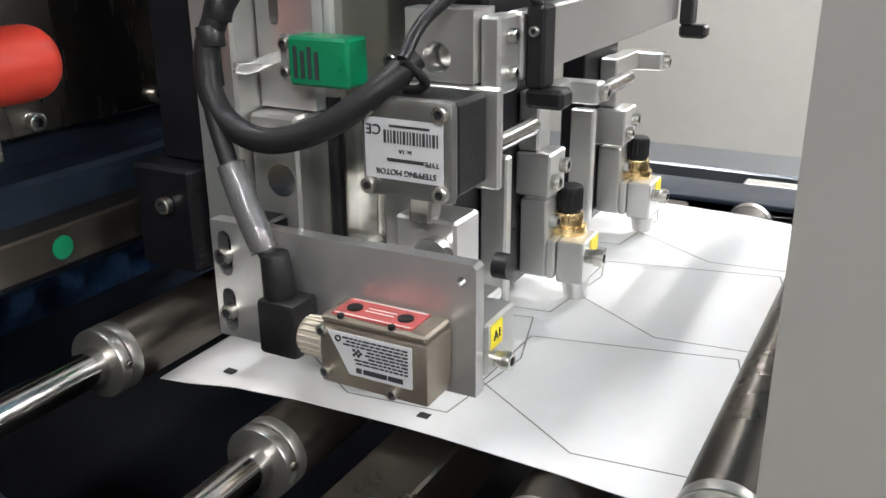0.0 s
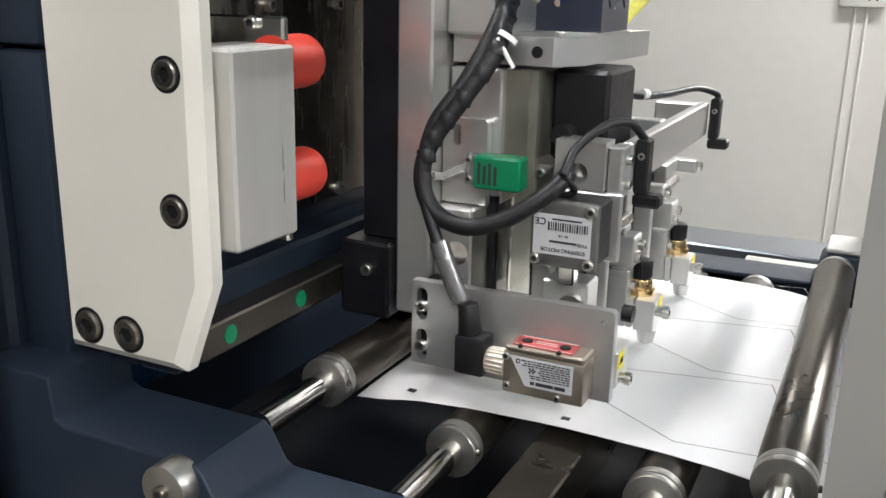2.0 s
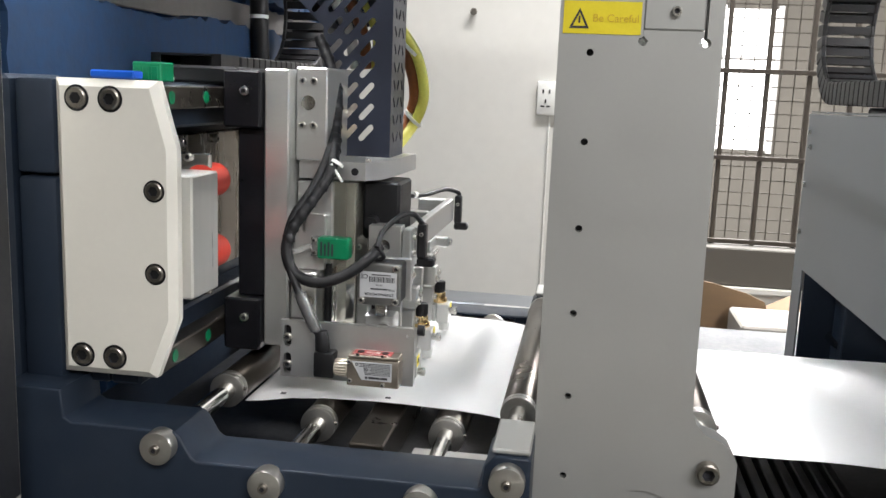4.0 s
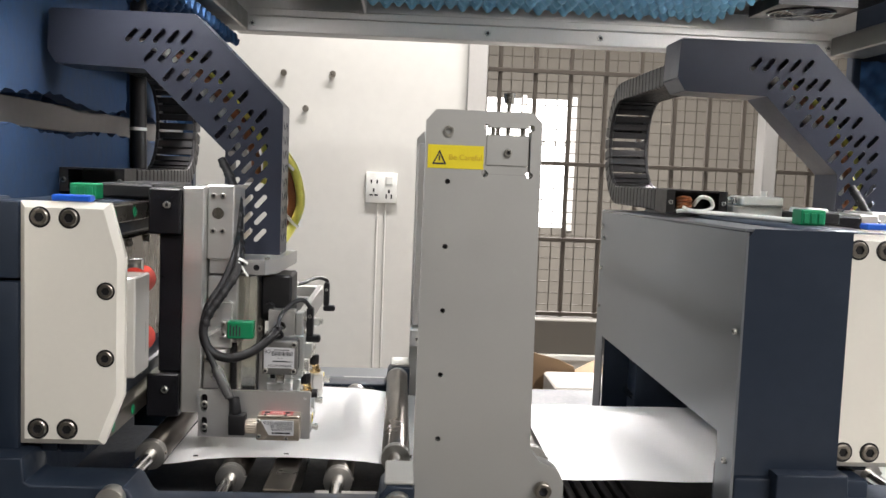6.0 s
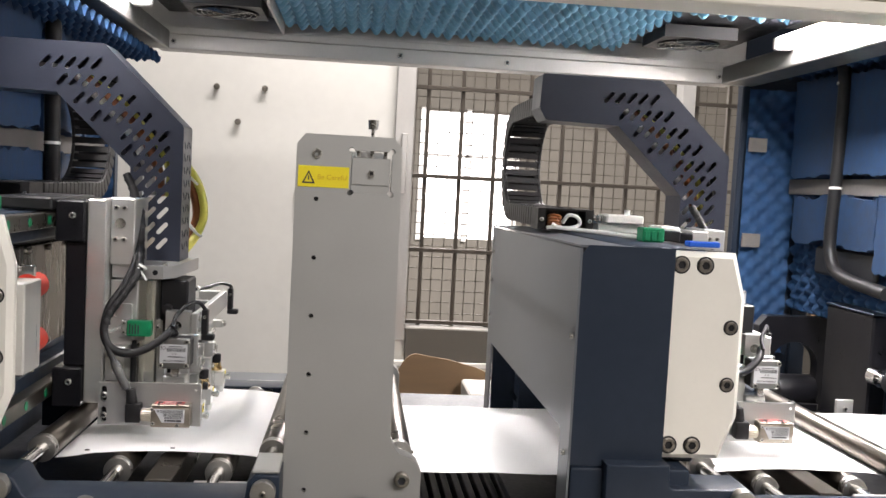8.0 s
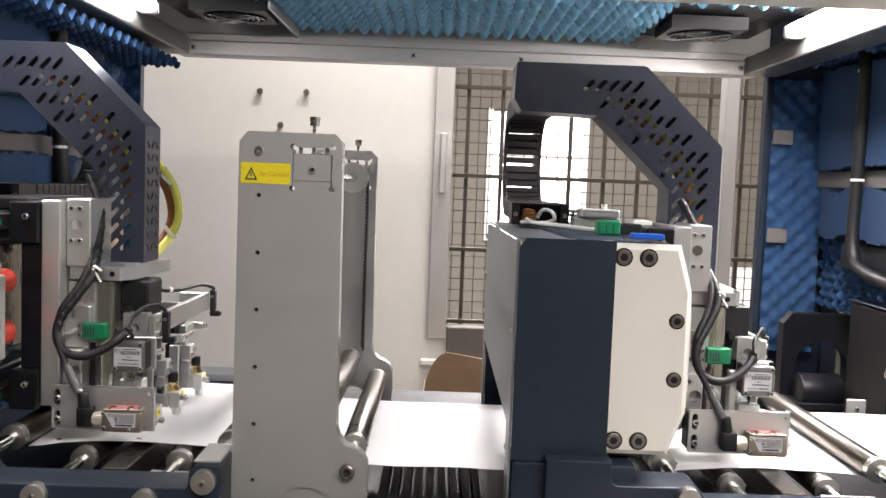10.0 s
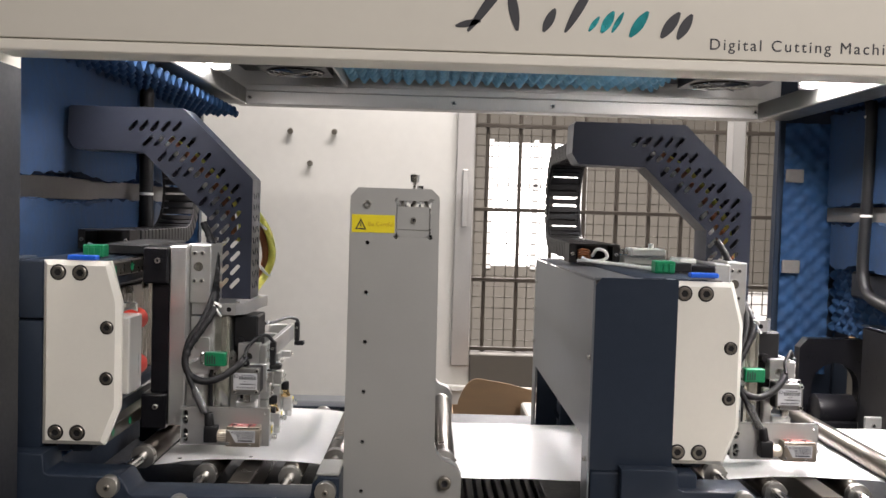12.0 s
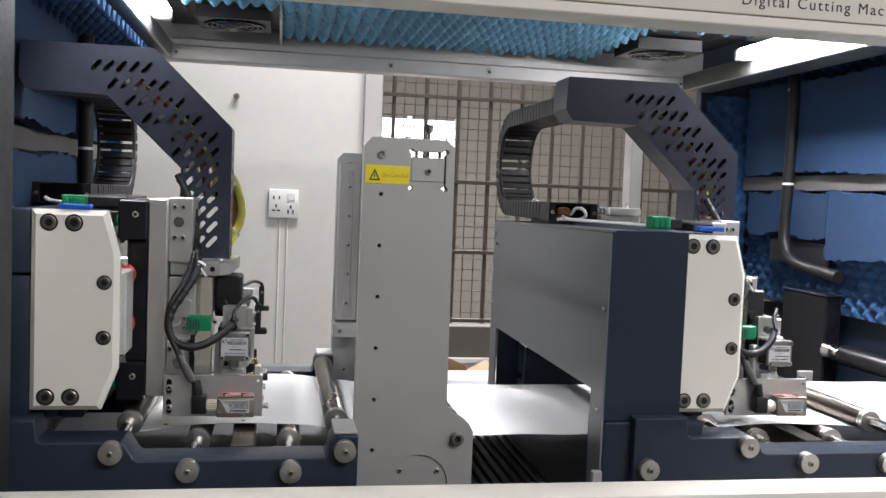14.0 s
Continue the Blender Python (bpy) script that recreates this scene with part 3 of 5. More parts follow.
def knob(x, z, y=0.069):
    root = tagged(part("axle_cap", cyl(B(), (x, y, z), (x, y + 0.012, z), 0.0105, seg=36, bevel=0.0006), M_CAP), "turned steel axle cap with a bolt", "cap", "axle caps")
    screw(x, y, z, 0.006, root, dark=True)
    return root


for dx in (0.0, SPAN):
    frame_root = thing("side_frame", "navy enamelled cast side frame that carries the rollers", "frame", "side frames")
    x0 = -0.352 if dx == 0 else -0.37
    prof = [(x0, 0.955), (-0.018, 0.955), (-0.018, 1.034), (-0.020, 1.036), (-0.039, 1.036), (-0.045, 1.029), (-0.0465, 1.0165), (-0.049, 1.0140), (-0.223, 1.0130), (-0.227, 1.0155), (-0.2345, 1.0285), (-0.238, 1.031),
            (-0.307, 1.031), (-0.3115, 1.0335), (-0.313, 1.052), (x0, 1.052)]
    for name, ya, yb in (("front_rail", 0.078, 0.124), ("rear_rail", 0.505, 0.545)):
        bm = sheet(B(), [(a + dx, b) for a, b in prof], [], ya, yb)
        rim = [e for e in bm.edges if len(e.link_faces) == 2 and e.calc_face_angle(0) > 1.2 and abs(e.verts[0].co.y - e.verts[1].co.y) < 1e-6]
        bmesh.ops.bevel(bm, geom=rim, offset=0.0018, segments=3, affect="EDGES", profile=0.5)
        part(name, bm, M_NAVY, frame_root)
        part("bearing_cap", box(B(), -0.0415 + dx, -0.0185 + dx, ya + 0.003, yb + 0.008, 1.0362, 1.0395, 0.001), M_SATIN, frame_root, "satin grey bearing cap")
    part("front_rib", box(B(), -0.1000 + dx, -0.048 + dx, 0.1245, 0.150, 1.002, 1.0065, 0.0006), M_GALV, frame_root, "thin grey metal strip")
    for x, z in ((-0.246, 1.0225), (-0.177, 1.005), (-0.082, 1.003), (-0.031, 1.0225)):
        knob(x + dx, z)
knob(0.279, 1.0)


def roller(x, z, r=0.0125, front=0.13, body=0.19, label="worn dark steel guide roller with bright collars"):
    root = thing("guide_roller", label, "roller", "guide rollers")
    part("shaft", cyl(B(), (x, front, z), (x, 0.53, z), r * 0.52, seg=24), M_STEEL, root, "polished steel shaft")
    part("tube", cyl(B(), (x, body, z), (x, 0.492, z), r, seg=40, bevel=0.0006), M_ROLL, root)
    for a, b in ((body - 0.009, body - 0.0045), (body - 0.0040, body + 0.001), (0.4935, 0.500)):
        part("collar", cyl(B(), (x, a, z), (x, b, z), r * 1.02, seg=40, bevel=0.0006), M_CAP, root, "turned steel collar")
    screw(x + r * 1.0, body - 0.0065, z + 0.002, 0.003, root, dark=True, face="+x", name="grub_screw")
    return root


for dx in (0.0, SPAN + 0.004):
    for x, z in ((-0.246, 1.0228), (-0.177, 1.0030), (-0.083, 1.0030), (-0.033, 1.0245)):
        roller(x + dx, z + (SINK if dx else 0))
roller(0.088, 1.026)
roller(0.052, 1.052, 0.013)
for dx in (0, SPAN):
    anvil = solid("anvil_bar", box(B(), -0.142 + dx, -0.118 + dx, 0.135, 0.50, 0.985, 1.0115, 0.001), M_ROLL, "dull steel anvil bar under the web", "bar", "anvil bars")
    screw(-0.13 + dx, 0.135, 0.998, 0.008, anvil)
    solid("rear_bearer", box(B(), -0.13 + dx, -0.06 + dx, 0.505, 0.519, 0.995, 1.012, 0.001), M_ALU, "aluminium bearer block behind the web", "block", "bearers")

# ---- the web ----
def web_height(x):
    """The height of the paper along its run."""
    keys = [(-0.2400, 1.0085), (-0.2260, 1.0100), (-0.205, 1.0145), (-0.177, 1.0172), (-0.083, 1.0172), (-0.060, 1.0155), (-0.033, 1.0112),
            (0.02, 1.006), (0.09, 1.003), (0.20, 1.003), (0.34, 1.0035), (0.392, 1.0060), (0.43, 1.0110), (0.461, 1.0137), (0.555, 1.0137), (0.58, 1.0120), (0.605, 1.0085), (0.66, 1.009), (0.85, 1.009)]
    return float(np.interp(x, [k[0] for k in keys], [k[1] for k in keys]))


bm = B()
xs = np.linspace(-0.2400, 0.85, 178)
ys = np.linspace(0.203, 0.472, 30)
top = [[bm.verts.new((x, y, web_height(x) + 0.0006 * math.sin(x * 60) * math.sin(y * 21) - (0.0004 * max(0, 1 - (y - 0.203) / 0.03) ** 2))) for y in ys] for x in xs]
for a, b in zip(top, top[1:]):
    for k in range(len(ys) - 1):
        bm.faces.new((a[k], b[k], b[k + 1], a[k + 1]))
geo = bmesh.ops.extrude_face_region(bm, geom=list(bm.faces))
for v in geo["geom"]:
    if isinstance(v, bmesh.types.BMVert):
        v.co.z -= 0.0003
bmesh.ops.recalc_face_normals(bm, faces=bm.faces)
solid("paper_web", bm, M_PAPER, "white label paper web running over the rollers", "paper")
PITCH = 0.080
OUTLINE = [(-0.125, 0.240), (-0.082, 0.212), (-0.046, 0.216), (-0.040, 0.262), (-0.050, 0.297), (-0.124, 0.281)]


def line(bm, a, b, z, w=0.0003):
    a, b = Vector((*a, z)), Vector((*b, z))
    n = (b - a).cross(Vector((0, 0, 1))).normalized() * w
    bm.faces.new([bm.verts.new(p) for p in (a - n, b - n, b + n, a + n)])


cut_print = thing("cut_outlines", "fine cut outlines on the white paper web", "print")
for i in (-1, 0):
    for j in range(3):
        bm = B()
        pts = [(x + PITCH * i, y + 0.089 * j) for x, y in OUTLINE]
        for a, b in zip(pts, pts[1:] + pts[:1]):
            line(bm, a, b, 1.0181)
        part("outline", bm, M_LINE, cut_print)
marks = thing("register_marks", "small black register marks along the paper edge", "print")
for x, z in ((-0.134, 1.0173), (-0.215, 1.0138)):
    part("register_mark", box(B(), x, x + 0.004, 0.2100, 0.2130, z, z + 0.0005, 0), M_INKSHADE, marks)


# ---- cutting stations: fixed parts ----
def station(dx, covered):
    """The white end plate, its gantry beam with rails and buffers."""
    root = thing("end_plate", "ivory powder-coated end plate with steel cap screws", "plate", "end plates")
    out = [(-0.324, 1.056), (-0.2605, 1.056), (-0.2455, 1.095), (-0.2455, 1.203), (-0.2570, 1.244), (-0.324, 1.244)]
    plate = B()
    sheet(plate, [(a + dx, b) for a, b in out], [], 0.0985, 0.114)
    bmesh.ops.bevel(plate, geom=[e for e in plate.edges if e.calc_length() > 0.012 and abs(e.verts[0].co.y - e.verts[1].co.y) < 1e-6 and len(e.link_faces) == 2 and e.calc_face_angle(0) > 1.0],
                    offset=0.0048, segments=1, affect="EDGES", profile=0.5)
    part("plate", plate, M_WHITE, root)
    # a flat black disc round each screw paints the counterbore's shade
    for x, z, d in ((-0.308, 1.232, 0.0135), (-0.286, 1.232, 0.0135), (-0.2585, 1.177, 0.0115), (-0.2585, 1.125, 0.0115), (-0.309, 1.069, 0.0135), (-0.287, 1.069, 0.0135)):
        part("counterbore_shade", cyl(B(), (x + dx, 0.0990, z), (x + dx, 0.0982, z), d * 0.60, seg=28), M_BLACK, root)
        screw(x + dx, 0.0985 + d * 0.36, z, d, root, dark=True)
    tagged(part("blue_clip", box(B(), -0.301 + dx, -0.272 + dx, 0.102, 0.1145, 1.2445, 1.2495, 0.001), M_BLUE, None), "blue plastic clip on the end plate", "clip", "clips")
    beam_root = thing("gantry_beam", "navy gantry beam with two linear rails and red buffers", "beam", "gantry beams")
    part("beam_body", box(B(), -0.356 + dx, -0.300 + dx, 0.115, 0.56, 1.045, 1.2425, 0.003, 2), M_NAVY, beam_root)
    part("beam_shelf", box(B(), -0.30 + dx, -0.278 + dx, 0.115, 0.56, 1.045, 1.083, 0.002), M_NAVY, beam_root)
    part("beam_shelf", box(B(), -0.30 + dx, -0.278 + dx, 0.115, 0.56, 1.212, 1.2415, 0.002), M_NAVY, beam_root)
    for z in (1.0615, 1.2335):
        rail = part("linear_rail", box(B(), -0.278 + dx, -0.263 + dx, 0.116, 0.56, z - 0.0075, z + 0.0075, 0.001), M_ROLL, beam_root, "ground steel linear rail")
        for k in range(8):
            y = 0.134 + 0.054 * k
            part("plug", cyl(B(), (-0.263 + dx, y, z), (-0.2626 + dx, y, z), 0.0043, seg=18), M_GREEN, rail, "green plastic bolt-hole plug")
    part("magnet_track", box(B(), -0.300 + dx, -0.290 + dx, 0.125, 0.55, 1.095, 1.205, 0.001), M_TRACK, beam_root, "streaked steel magnet track")
    part("motor_block", box(B(), -0.272 + dx, -0.241 + dx, 0.1145, 0.1560, 1.106, 1.186, 0.0012), M_BLOCK, beam_root, "bare aluminium stop block")
    part("stop_bracket", box(B(), -0.290 + dx, -0.247 + dx, 0.1565, 0.161, 1.10, 1.197, 0.001), M_STEEL, beam_root)
    for z in (1.1775, 1.1275):
        bm = B()
        cyl(bm, (-0.2535 + dx, 0.1563, z), (-0.2535 + dx, 0.187, z), 0.0118, seg=32)
        bmesh.ops.bevel(bm, geom=[e for e in bm.edges if all(v.co.y > 0.18 for v in e.verts)], offset=0.009, segments=6, affect="EDGES", profile=0.5)
        part("buffer", bm, M_RED, beam_root, "red polyurethane buffer")
    for z in (1.106, 1.197):
        screw(-0.262 + dx, 0.1565, z + (0.0035 if z < 1.15 else -0.003), 0.006, beam_root)
        for k in range(6):
            screw(-0.290 + dx, 0.205 + 0.06 * k, z + (-0.006 if z < 1.15 else 0.003), 0.007, beam_root, face="+x")
    term = tagged(part("terminal_block", box(B(), -0.317 + dx, -0.295 + dx, 0.186, 0.206, 1.2428, 1.2565, 0.001), M_GREEN), "green plugged terminal block on the beam", "terminal", "terminal blocks")
    for k in range(3):
        part("lug", box(B(), -0.315 + 0.0065 * k + dx, -0.3105 + 0.0065 * k + dx, 0.1845, 0.186, 1.2445, 1.2535, 0.0003), M_GREEN, term)
    solid("sensor_lead", tube(B(), [(-0.306 + dx, 0.206, 1.2480), (-0.310 + dx, 0.225, 1.2455), (-0.330 + dx, 0.290, 1.2455), (-0.362 + dx, 0.345, 1.2465), (-0.372 + dx, 0.352, 1.2500)], 0.0024), M_SOCKET, "thin white lead to the terminal block", "cable", "leads")
    part("end_cap", box(B(), -0.351 + dx, -0.3245 + dx, 0.10, 0.1145, 1.05, 1.182, 0.003, 2), M_NAVY, beam_root)
    part("end_cap", box(B(), -0.351 + dx, -0.3245 + dx, 0.10, 0.1145, 1.184, 1.2435, 0.003, 2), M_NAVY, beam_root)
    if covered:
        root.matrix_basis = pose(0, 0, SINK)
    else:
        structure("frame_post", box(B(), -0.372, -0.3525, 0.095, 0.16, 0.94, 1.245, 0.003), M_NAVY, "navy machine post beside the end plate")


station(0.0, False)
station(SPAN, True)


# ---- the dosing tower between the stations ----
def tower():
    root = thing("belt_tower", "tall satin grey belt tower with a yellow warning label", "tower")
    out = [(-0.019, 0.93), (-0.018, 1.318), (-0.0105, 1.327), (0.0665, 1.327), (0.0745, 1.319), (0.0765, 1.058), (0.079, 1.050), (0.085, 1.043), (0.094, 1.040), (0.101, 1.035), (0.1055, 1.026), (0.1055, 0.93)]
    window = []
    for cx, cz, a0 in ((0.030, 1.277, 90), (0.066, 1.277, 180), (0.066, 1.3145, 270), (0.030, 1.3145, 0)):
        window += [(cx + 0.0026 * math.cos(radians(a0 + 33.75 * k)), cz + 0.0026 * math.sin(radians(a0 + 33.75 * k))) for k in range(9)]
    dots = [ring(0.0005, z, 0.0022, 10) for z in (1.270, 1.218, 1.166, 1.1135, 1.0605, 1.008)]
    for y0, y1 in ((0.125, 0.143), (0.55, 0.568)):
        part("tower_plate", sheet(B(), out, [window, ring(0.049, 0.972, 0.031, 36)] + dots, y0, y1), M_SATIN, root)
        part("tension_block", box(B(), 0.0303, 0.0645, y0 + 0.0012, y1, 1.2840, 1.3085, 0.0007), M_SATIN, root)
        part("block_foot", sheet(B(), [(0.0335, 1.2771), (0.0622, 1.2771), (0.0645, 1.2805), (0.0645, 1.2839), (0.0303, 1.2839), (0.0303, 1.2805)], [], y0 + 0.0025, y1), M_SATIN, root)
        # black discs added inside the small holes as their shade
        for z in (1.270, 1.218, 1.166, 1.1135, 1.0605, 1.008):
            part("hole_shade", cyl(B(), (0.0005, y0 + 0.006, z), (0.0005, y0 + 0.010, z), 0.0022, seg=10), M_INKSHADE, root)
        screw(0.048, y0 + 0.001, 1.2945, 0.006, root)
        for x in (0.036, 0.048, 0.060):
            part("tension_screw", cyl(B(), (x, y0 + 0.008, 1.307), (x, y0 + 0.008, 1.334 if x == 0.048 else 1.316), 0.0018, seg=10), M_SCREW, root)
        part("screw_head", cyl(B(), (0.048, y0 + 0.008, 1.334), (0.048, y0 + 0.008, 1.342), 0.0042, 0.0048, seg=16), M_SCREW, root)
        screw(0.0, y0 + 0.0016, 1.31, 0.0085, root)
        screw(0.088, y0 - 0.001, 1.0205, 0.014, root, dark=True)
    part("bearing_disc", cyl(B(), (0.049, 0.127, 0.972), (0.049, 0.14, 0.972), 0.0305, seg=48), M_SATIN, root)
    for a in (0.6, 2.5):
        screw(0.049 + 0.024 * math.cos(a), 0.127, 0.972 + 0.024 * math.sin(a), 0.005, root)
    lab = part("warning_label", box(B(), -0.0160, 0.0285, 0.1245, 0.1255, 1.2805, 1.2990, 0), M_YELLOW, root, "yellow warning label")
    tri = [(-0.0125, 1.2835), (-0.001, 1.2835), (-0.00675, 1.2950)]
    tri_in = [(-0.0105, 1.2848), (-0.003, 1.2848), (-0.00675, 1.2925)]
    part("warning_triangle", sheet(B(), tri, [tri_in], 0.1242, 0.1246), M_INKSHADE, lab)
    part("warning_bar", box(B(), -0.0073, -0.0062, 0.1242, 0.1246, 1.2865, 1.2905, 0), M_INKSHADE, lab)
    letters("lettering", "Be Careful", pose(0.0140, 0.1243, 1.2893, 90, 0, 0), 0.0062, M_OCHRE, lab)
    # belt, pulley and carriage rail on the rear plate
    part("pulley", cyl(B(), (0.048, 0.505, 1.290), (0.048, 0.548, 1.290), 0.017, seg=36, bevel=0.001), M_ALU, root, "toothed aluminium pulley")
    part("pulley_flange", cyl(B(), (0.048, 0.500, 1.290), (0.048, 0.5045, 1.290), 0.020, seg=36), M_ALU, root)
    part("pulley_shaft", cyl(B(), (0.048, 0.143, 1.290), (0.048, 0.55, 1.290), 0.006, seg=20), M_STEEL, root)
    bm = B()
    for side in (0.0665, 0.0295):
        box(bm, side - 0.001, side + 0.001, 0.512, 0.530, 1.06, 1.29, 0)
        for k in range(46):
            z = 1.065 + 0.0049 * k
            s = 1 if side < 0.05 else -1
            box(bm, side + s * 0.001, side + s * 0.0028, 0.512, 0.530, z, z + 0.0025, 0)
    part("toothed_belt", bm, M_BLACK, root, "black toothed belt")
    rail = part("guide_rail", box(B(), -0.016, 0.014, 0.528, 0.5495, 1.085, 1.312, 0.001), M_GALV, root, "pale metal guide rail")
    part("rail_groove", box(B(), -0.006, 0.004, 0.5265, 0.5285, 1.092, 1.300, 0.0005), M_SATIN, rail)
    for k in range(5):
        screw(-0.001, 0.5268, 1.11 + 0.042 * k, 0.005, rail)
    part("carriage_block", box(B(), -0.019, 0.018, 0.515, 0.549, 1.060, 1.082, 0.002), M_ALU, root)
    screw(-0.010, 0.515, 1.071, 0.006, root)
    part("tie_bar", box(B(), -0.010, 0.070, 0.145, 0.549, 0.955, 0.972, 0.001), M_VOID, root)
    return root


tower()
sill = solid("rear_beam", box(B(), -0.40, -0.02, 0.75, 0.81, 0.70, 0.952, 0.002), M_NAVY, "navy rear beam of the machine with a pale top strip", "rail")
part("top_strip", box(B(), -0.40, -0.02, 0.745, 0.815, 0.9525, 0.967, 0.002), M_COVER, sill)
clamp = solid("rear_clamp", box(B(), -0.104, -0.030, 0.585, 0.60, 0.984, 1.002, 0.001), M_ALU, "aluminium clamp rail behind the web", "clamp")
part("pin", cyl(B(), (-0.080, 0.555, 0.988), (-0.080, 0.585, 0.988), 0.009, seg=28, bevel=0.001), M_STEEL, clamp)


# ---- the second station's cover ----
def cover():
    root = thing("sheet_cover", "navy and grey sheet metal cover over the second station", "cover")
    part("front_panel", sheet(B(), [(0.2345, 1.046), (0.3185, 1.046), (0.3185, 1.2425), (0.2405, 1.2425), (0.2345, 1.2345)], [], 0.0935, 0.096), M_NAVY, root)
    prof = [(0.0885, 0.965), (0.125, 0.965), (0.125, 1.073), (0.56, 1.073), (0.56, 0.965), (0.598, 0.965), (0.598, 1.2335), (0.0885, 1.2395)]
    part("side_panel", sheet(B(), prof, [], 0.2315, 0.2335, "x"), M_COVER, root)
    part("top_panel", sheet(B(), [(0.0965, 1.2402), (0.598, 1.2342), (0.598, 1.2362), (0.0965, 1.2422)], [], 0.2335, 0.3185, "x"), M_COVER, root)
    part("inner_panel", box(B(), 0.2340, 0.318, 0.556, 0.559, 0.96, 1.073, 0), M_NAVY, root)
    part("lower_fold", box(B(), 0.2336, 0.252, 0.127, 0.558, 1.0735, 1.0755, 0.0005), M_GALV, root)
    part("foot", box(B(), 0.2345, 0.345, 0.090, 0.14, 0.95, 1.0455, 0.004, 2), M_NAVY, root)
    part("hinge_plate", box(B(), 0.224, 0.2345, 0.086, 0.093, 0.96, 0.995, 0.001), M_SATIN, root)
    for y, z in ((0.097, 1.161), (0.103, 1.055), (0.585, 1.215), (0.585, 1.160), (0.585, 1.11), (0.575, 1.20)):
        screw(0.2315, y, z, 0.0055, root, face="-x")
    return root


cover()
stud = solid("tension_stud", cyl(B(), (0.268, 0.515, 1.004), (0.268, 0.5558, 1.004), 0.0055, 0.007, seg=18), M_STEEL, "steel stud on the far frame", "stud")


# ---- cable chains ----
def chain(dx):
    root = thing("cable_chain", "black plastic cable chain curving down onto the beam", "cable chain", "cable chains")
    path = [Vector((0, y, 1.3955)) for y in np.linspace(0.352, 0.63, 19)]
    path += [Vector((0, 0.63 + 0.070 * math.sin(a), 1.3255 + 0.070 * math.cos(a))) for a in np.linspace(0.18, math.pi, 15)]
    path += [Vector((0, y, 1.2555)) for y in np.linspace(0.615, 0.405, 14)]
    x0, x1 = -0.378 + dx, -0.322 + dx
    for p, q in zip(path, path[1:]):
        d = q - p
        link = B()
        L = d.length * 0.92
        for a, b in ((x0, x0 + 0.005), (x1 - 0.005, x1)):
            box(link, a, b, -L / 2, L / 2, -0.012, 0.012, 0.0012)
        for z in (-0.0115, 0.0095):
            box(link, x0 + 0.005, x1 - 0.005, -L * 0.32, L * 0.32, z, z + 0.002, 0)
        ob = part("link", link, M_CHAIN, root)
        mid = (p + q) / 2
        ob.matrix_basis = Matrix.Translation(mid) @ Matrix.Rotation(math.atan2(d.z, d.y), 4, "X")
    return root


chain(0.0)
chain(SPAN)
for dx in (0.0, SPAN):
    xa, xb = -0.388 + dx, -0.322 + dx
    box_root = solid("junction_box", sheet(B(), [(xa, 1.2430), (xb, 1.2430), (xb, 1.2680), (xa, 1.2680)], [[(xa + 0.009, 1.2455), (xb - 0.009, 1.2455), (xb - 0.009, 1.2660), (xa + 0.009, 1.2660)]], 0.357, 0.400),
                     M_CHAIN, "open black connector box on the beam", "box", "connector boxes")
    part("box_back", box(B(), xa + 0.009, xb - 0.009, 0.398, 0.400, 1.2455, 1.2660, 0), M_CHAIN, box_root)
    for x in (xa + 0.0045, xb - 0.0045):
        screw(x, 0.357, 1.2550, 0.0046, box_root)
    if dx:
        for k in range(4):
            part("wire", tube(B(), [(xa + 0.013, 0.362, 1.2480 + 0.0035 * k), (xa + 0.017, 0.356, 1.2500 + 0.0035 * k), (xa + 0.024, 0.355, 1.2500 + 0.0032 * k), (xa + 0.028, 0.362, 1.2480 + 0.003 * k)], 0.0017), M_COPPER, box_root, "copper-brown wire")
        part("wire", tube(B(), [(xa + 0.030, 0.360, 1.2520), (xa + 0.036, 0.355, 1.2610), (xa + 0.046, 0.354, 1.2590), (xa + 0.049, 0.355, 1.2510), (xa + 0.038, 0.353, 1.2465), (xa + 0.015, 0.352, 1.2462), (xa + 0.010, 0.352, 1.2455)], 0.0022), M_SOCKET, box_root, "white wire")
        valve = solid("valve_block", box(B(), -0.316 + dx, -0.262 + dx, 0.356, 0.39, 1.2430, 1.2535, 0.001), M_SOCKET, "white valve block with fittings on the beam", "valve", "valve blocks")
        part("valve_cap", box(B(), -0.308 + dx, -0.264 + dx, 0.350, 0.392, 1.2540, 1.2640, 0.0015), M_SOCKET, valve)
        part("valve_end", box(B(), -0.260 + dx, -0.238 + dx, 0.30, 0.345, 1.2430, 1.2550, 0.0015), M_SOCKET, valve)
        for x in (-0.318, -0.322):
            part("fitting", cyl(B(), (x + dx, 0.360, 1.2585), (x + 0.006 + dx, 0.360, 1.2585), 0.0042, seg=14), M_CLEAR, valve)
        part("valve_port", cyl(B(), (-0.280 + dx, 0.365, 1.2642), (-0.280 + dx, 0.365, 1.2700), 0.0034, seg=12), M_SOCKET, valve)
        solid("plug_block", box(B(), -0.290 + dx, -0.268 + dx, 0.215, 0.235, 1.2430, 1.2535, 0.001), M_BLACK, "black multi-pin plug on the beam", "plug")
    else:
        solid("cover_strip", box(B(), -0.316, -0.262, 0.245, 0.40, 1.2430, 1.2560, 0.002), M_BLACK, "flat black cover strip on the beam", "cover")


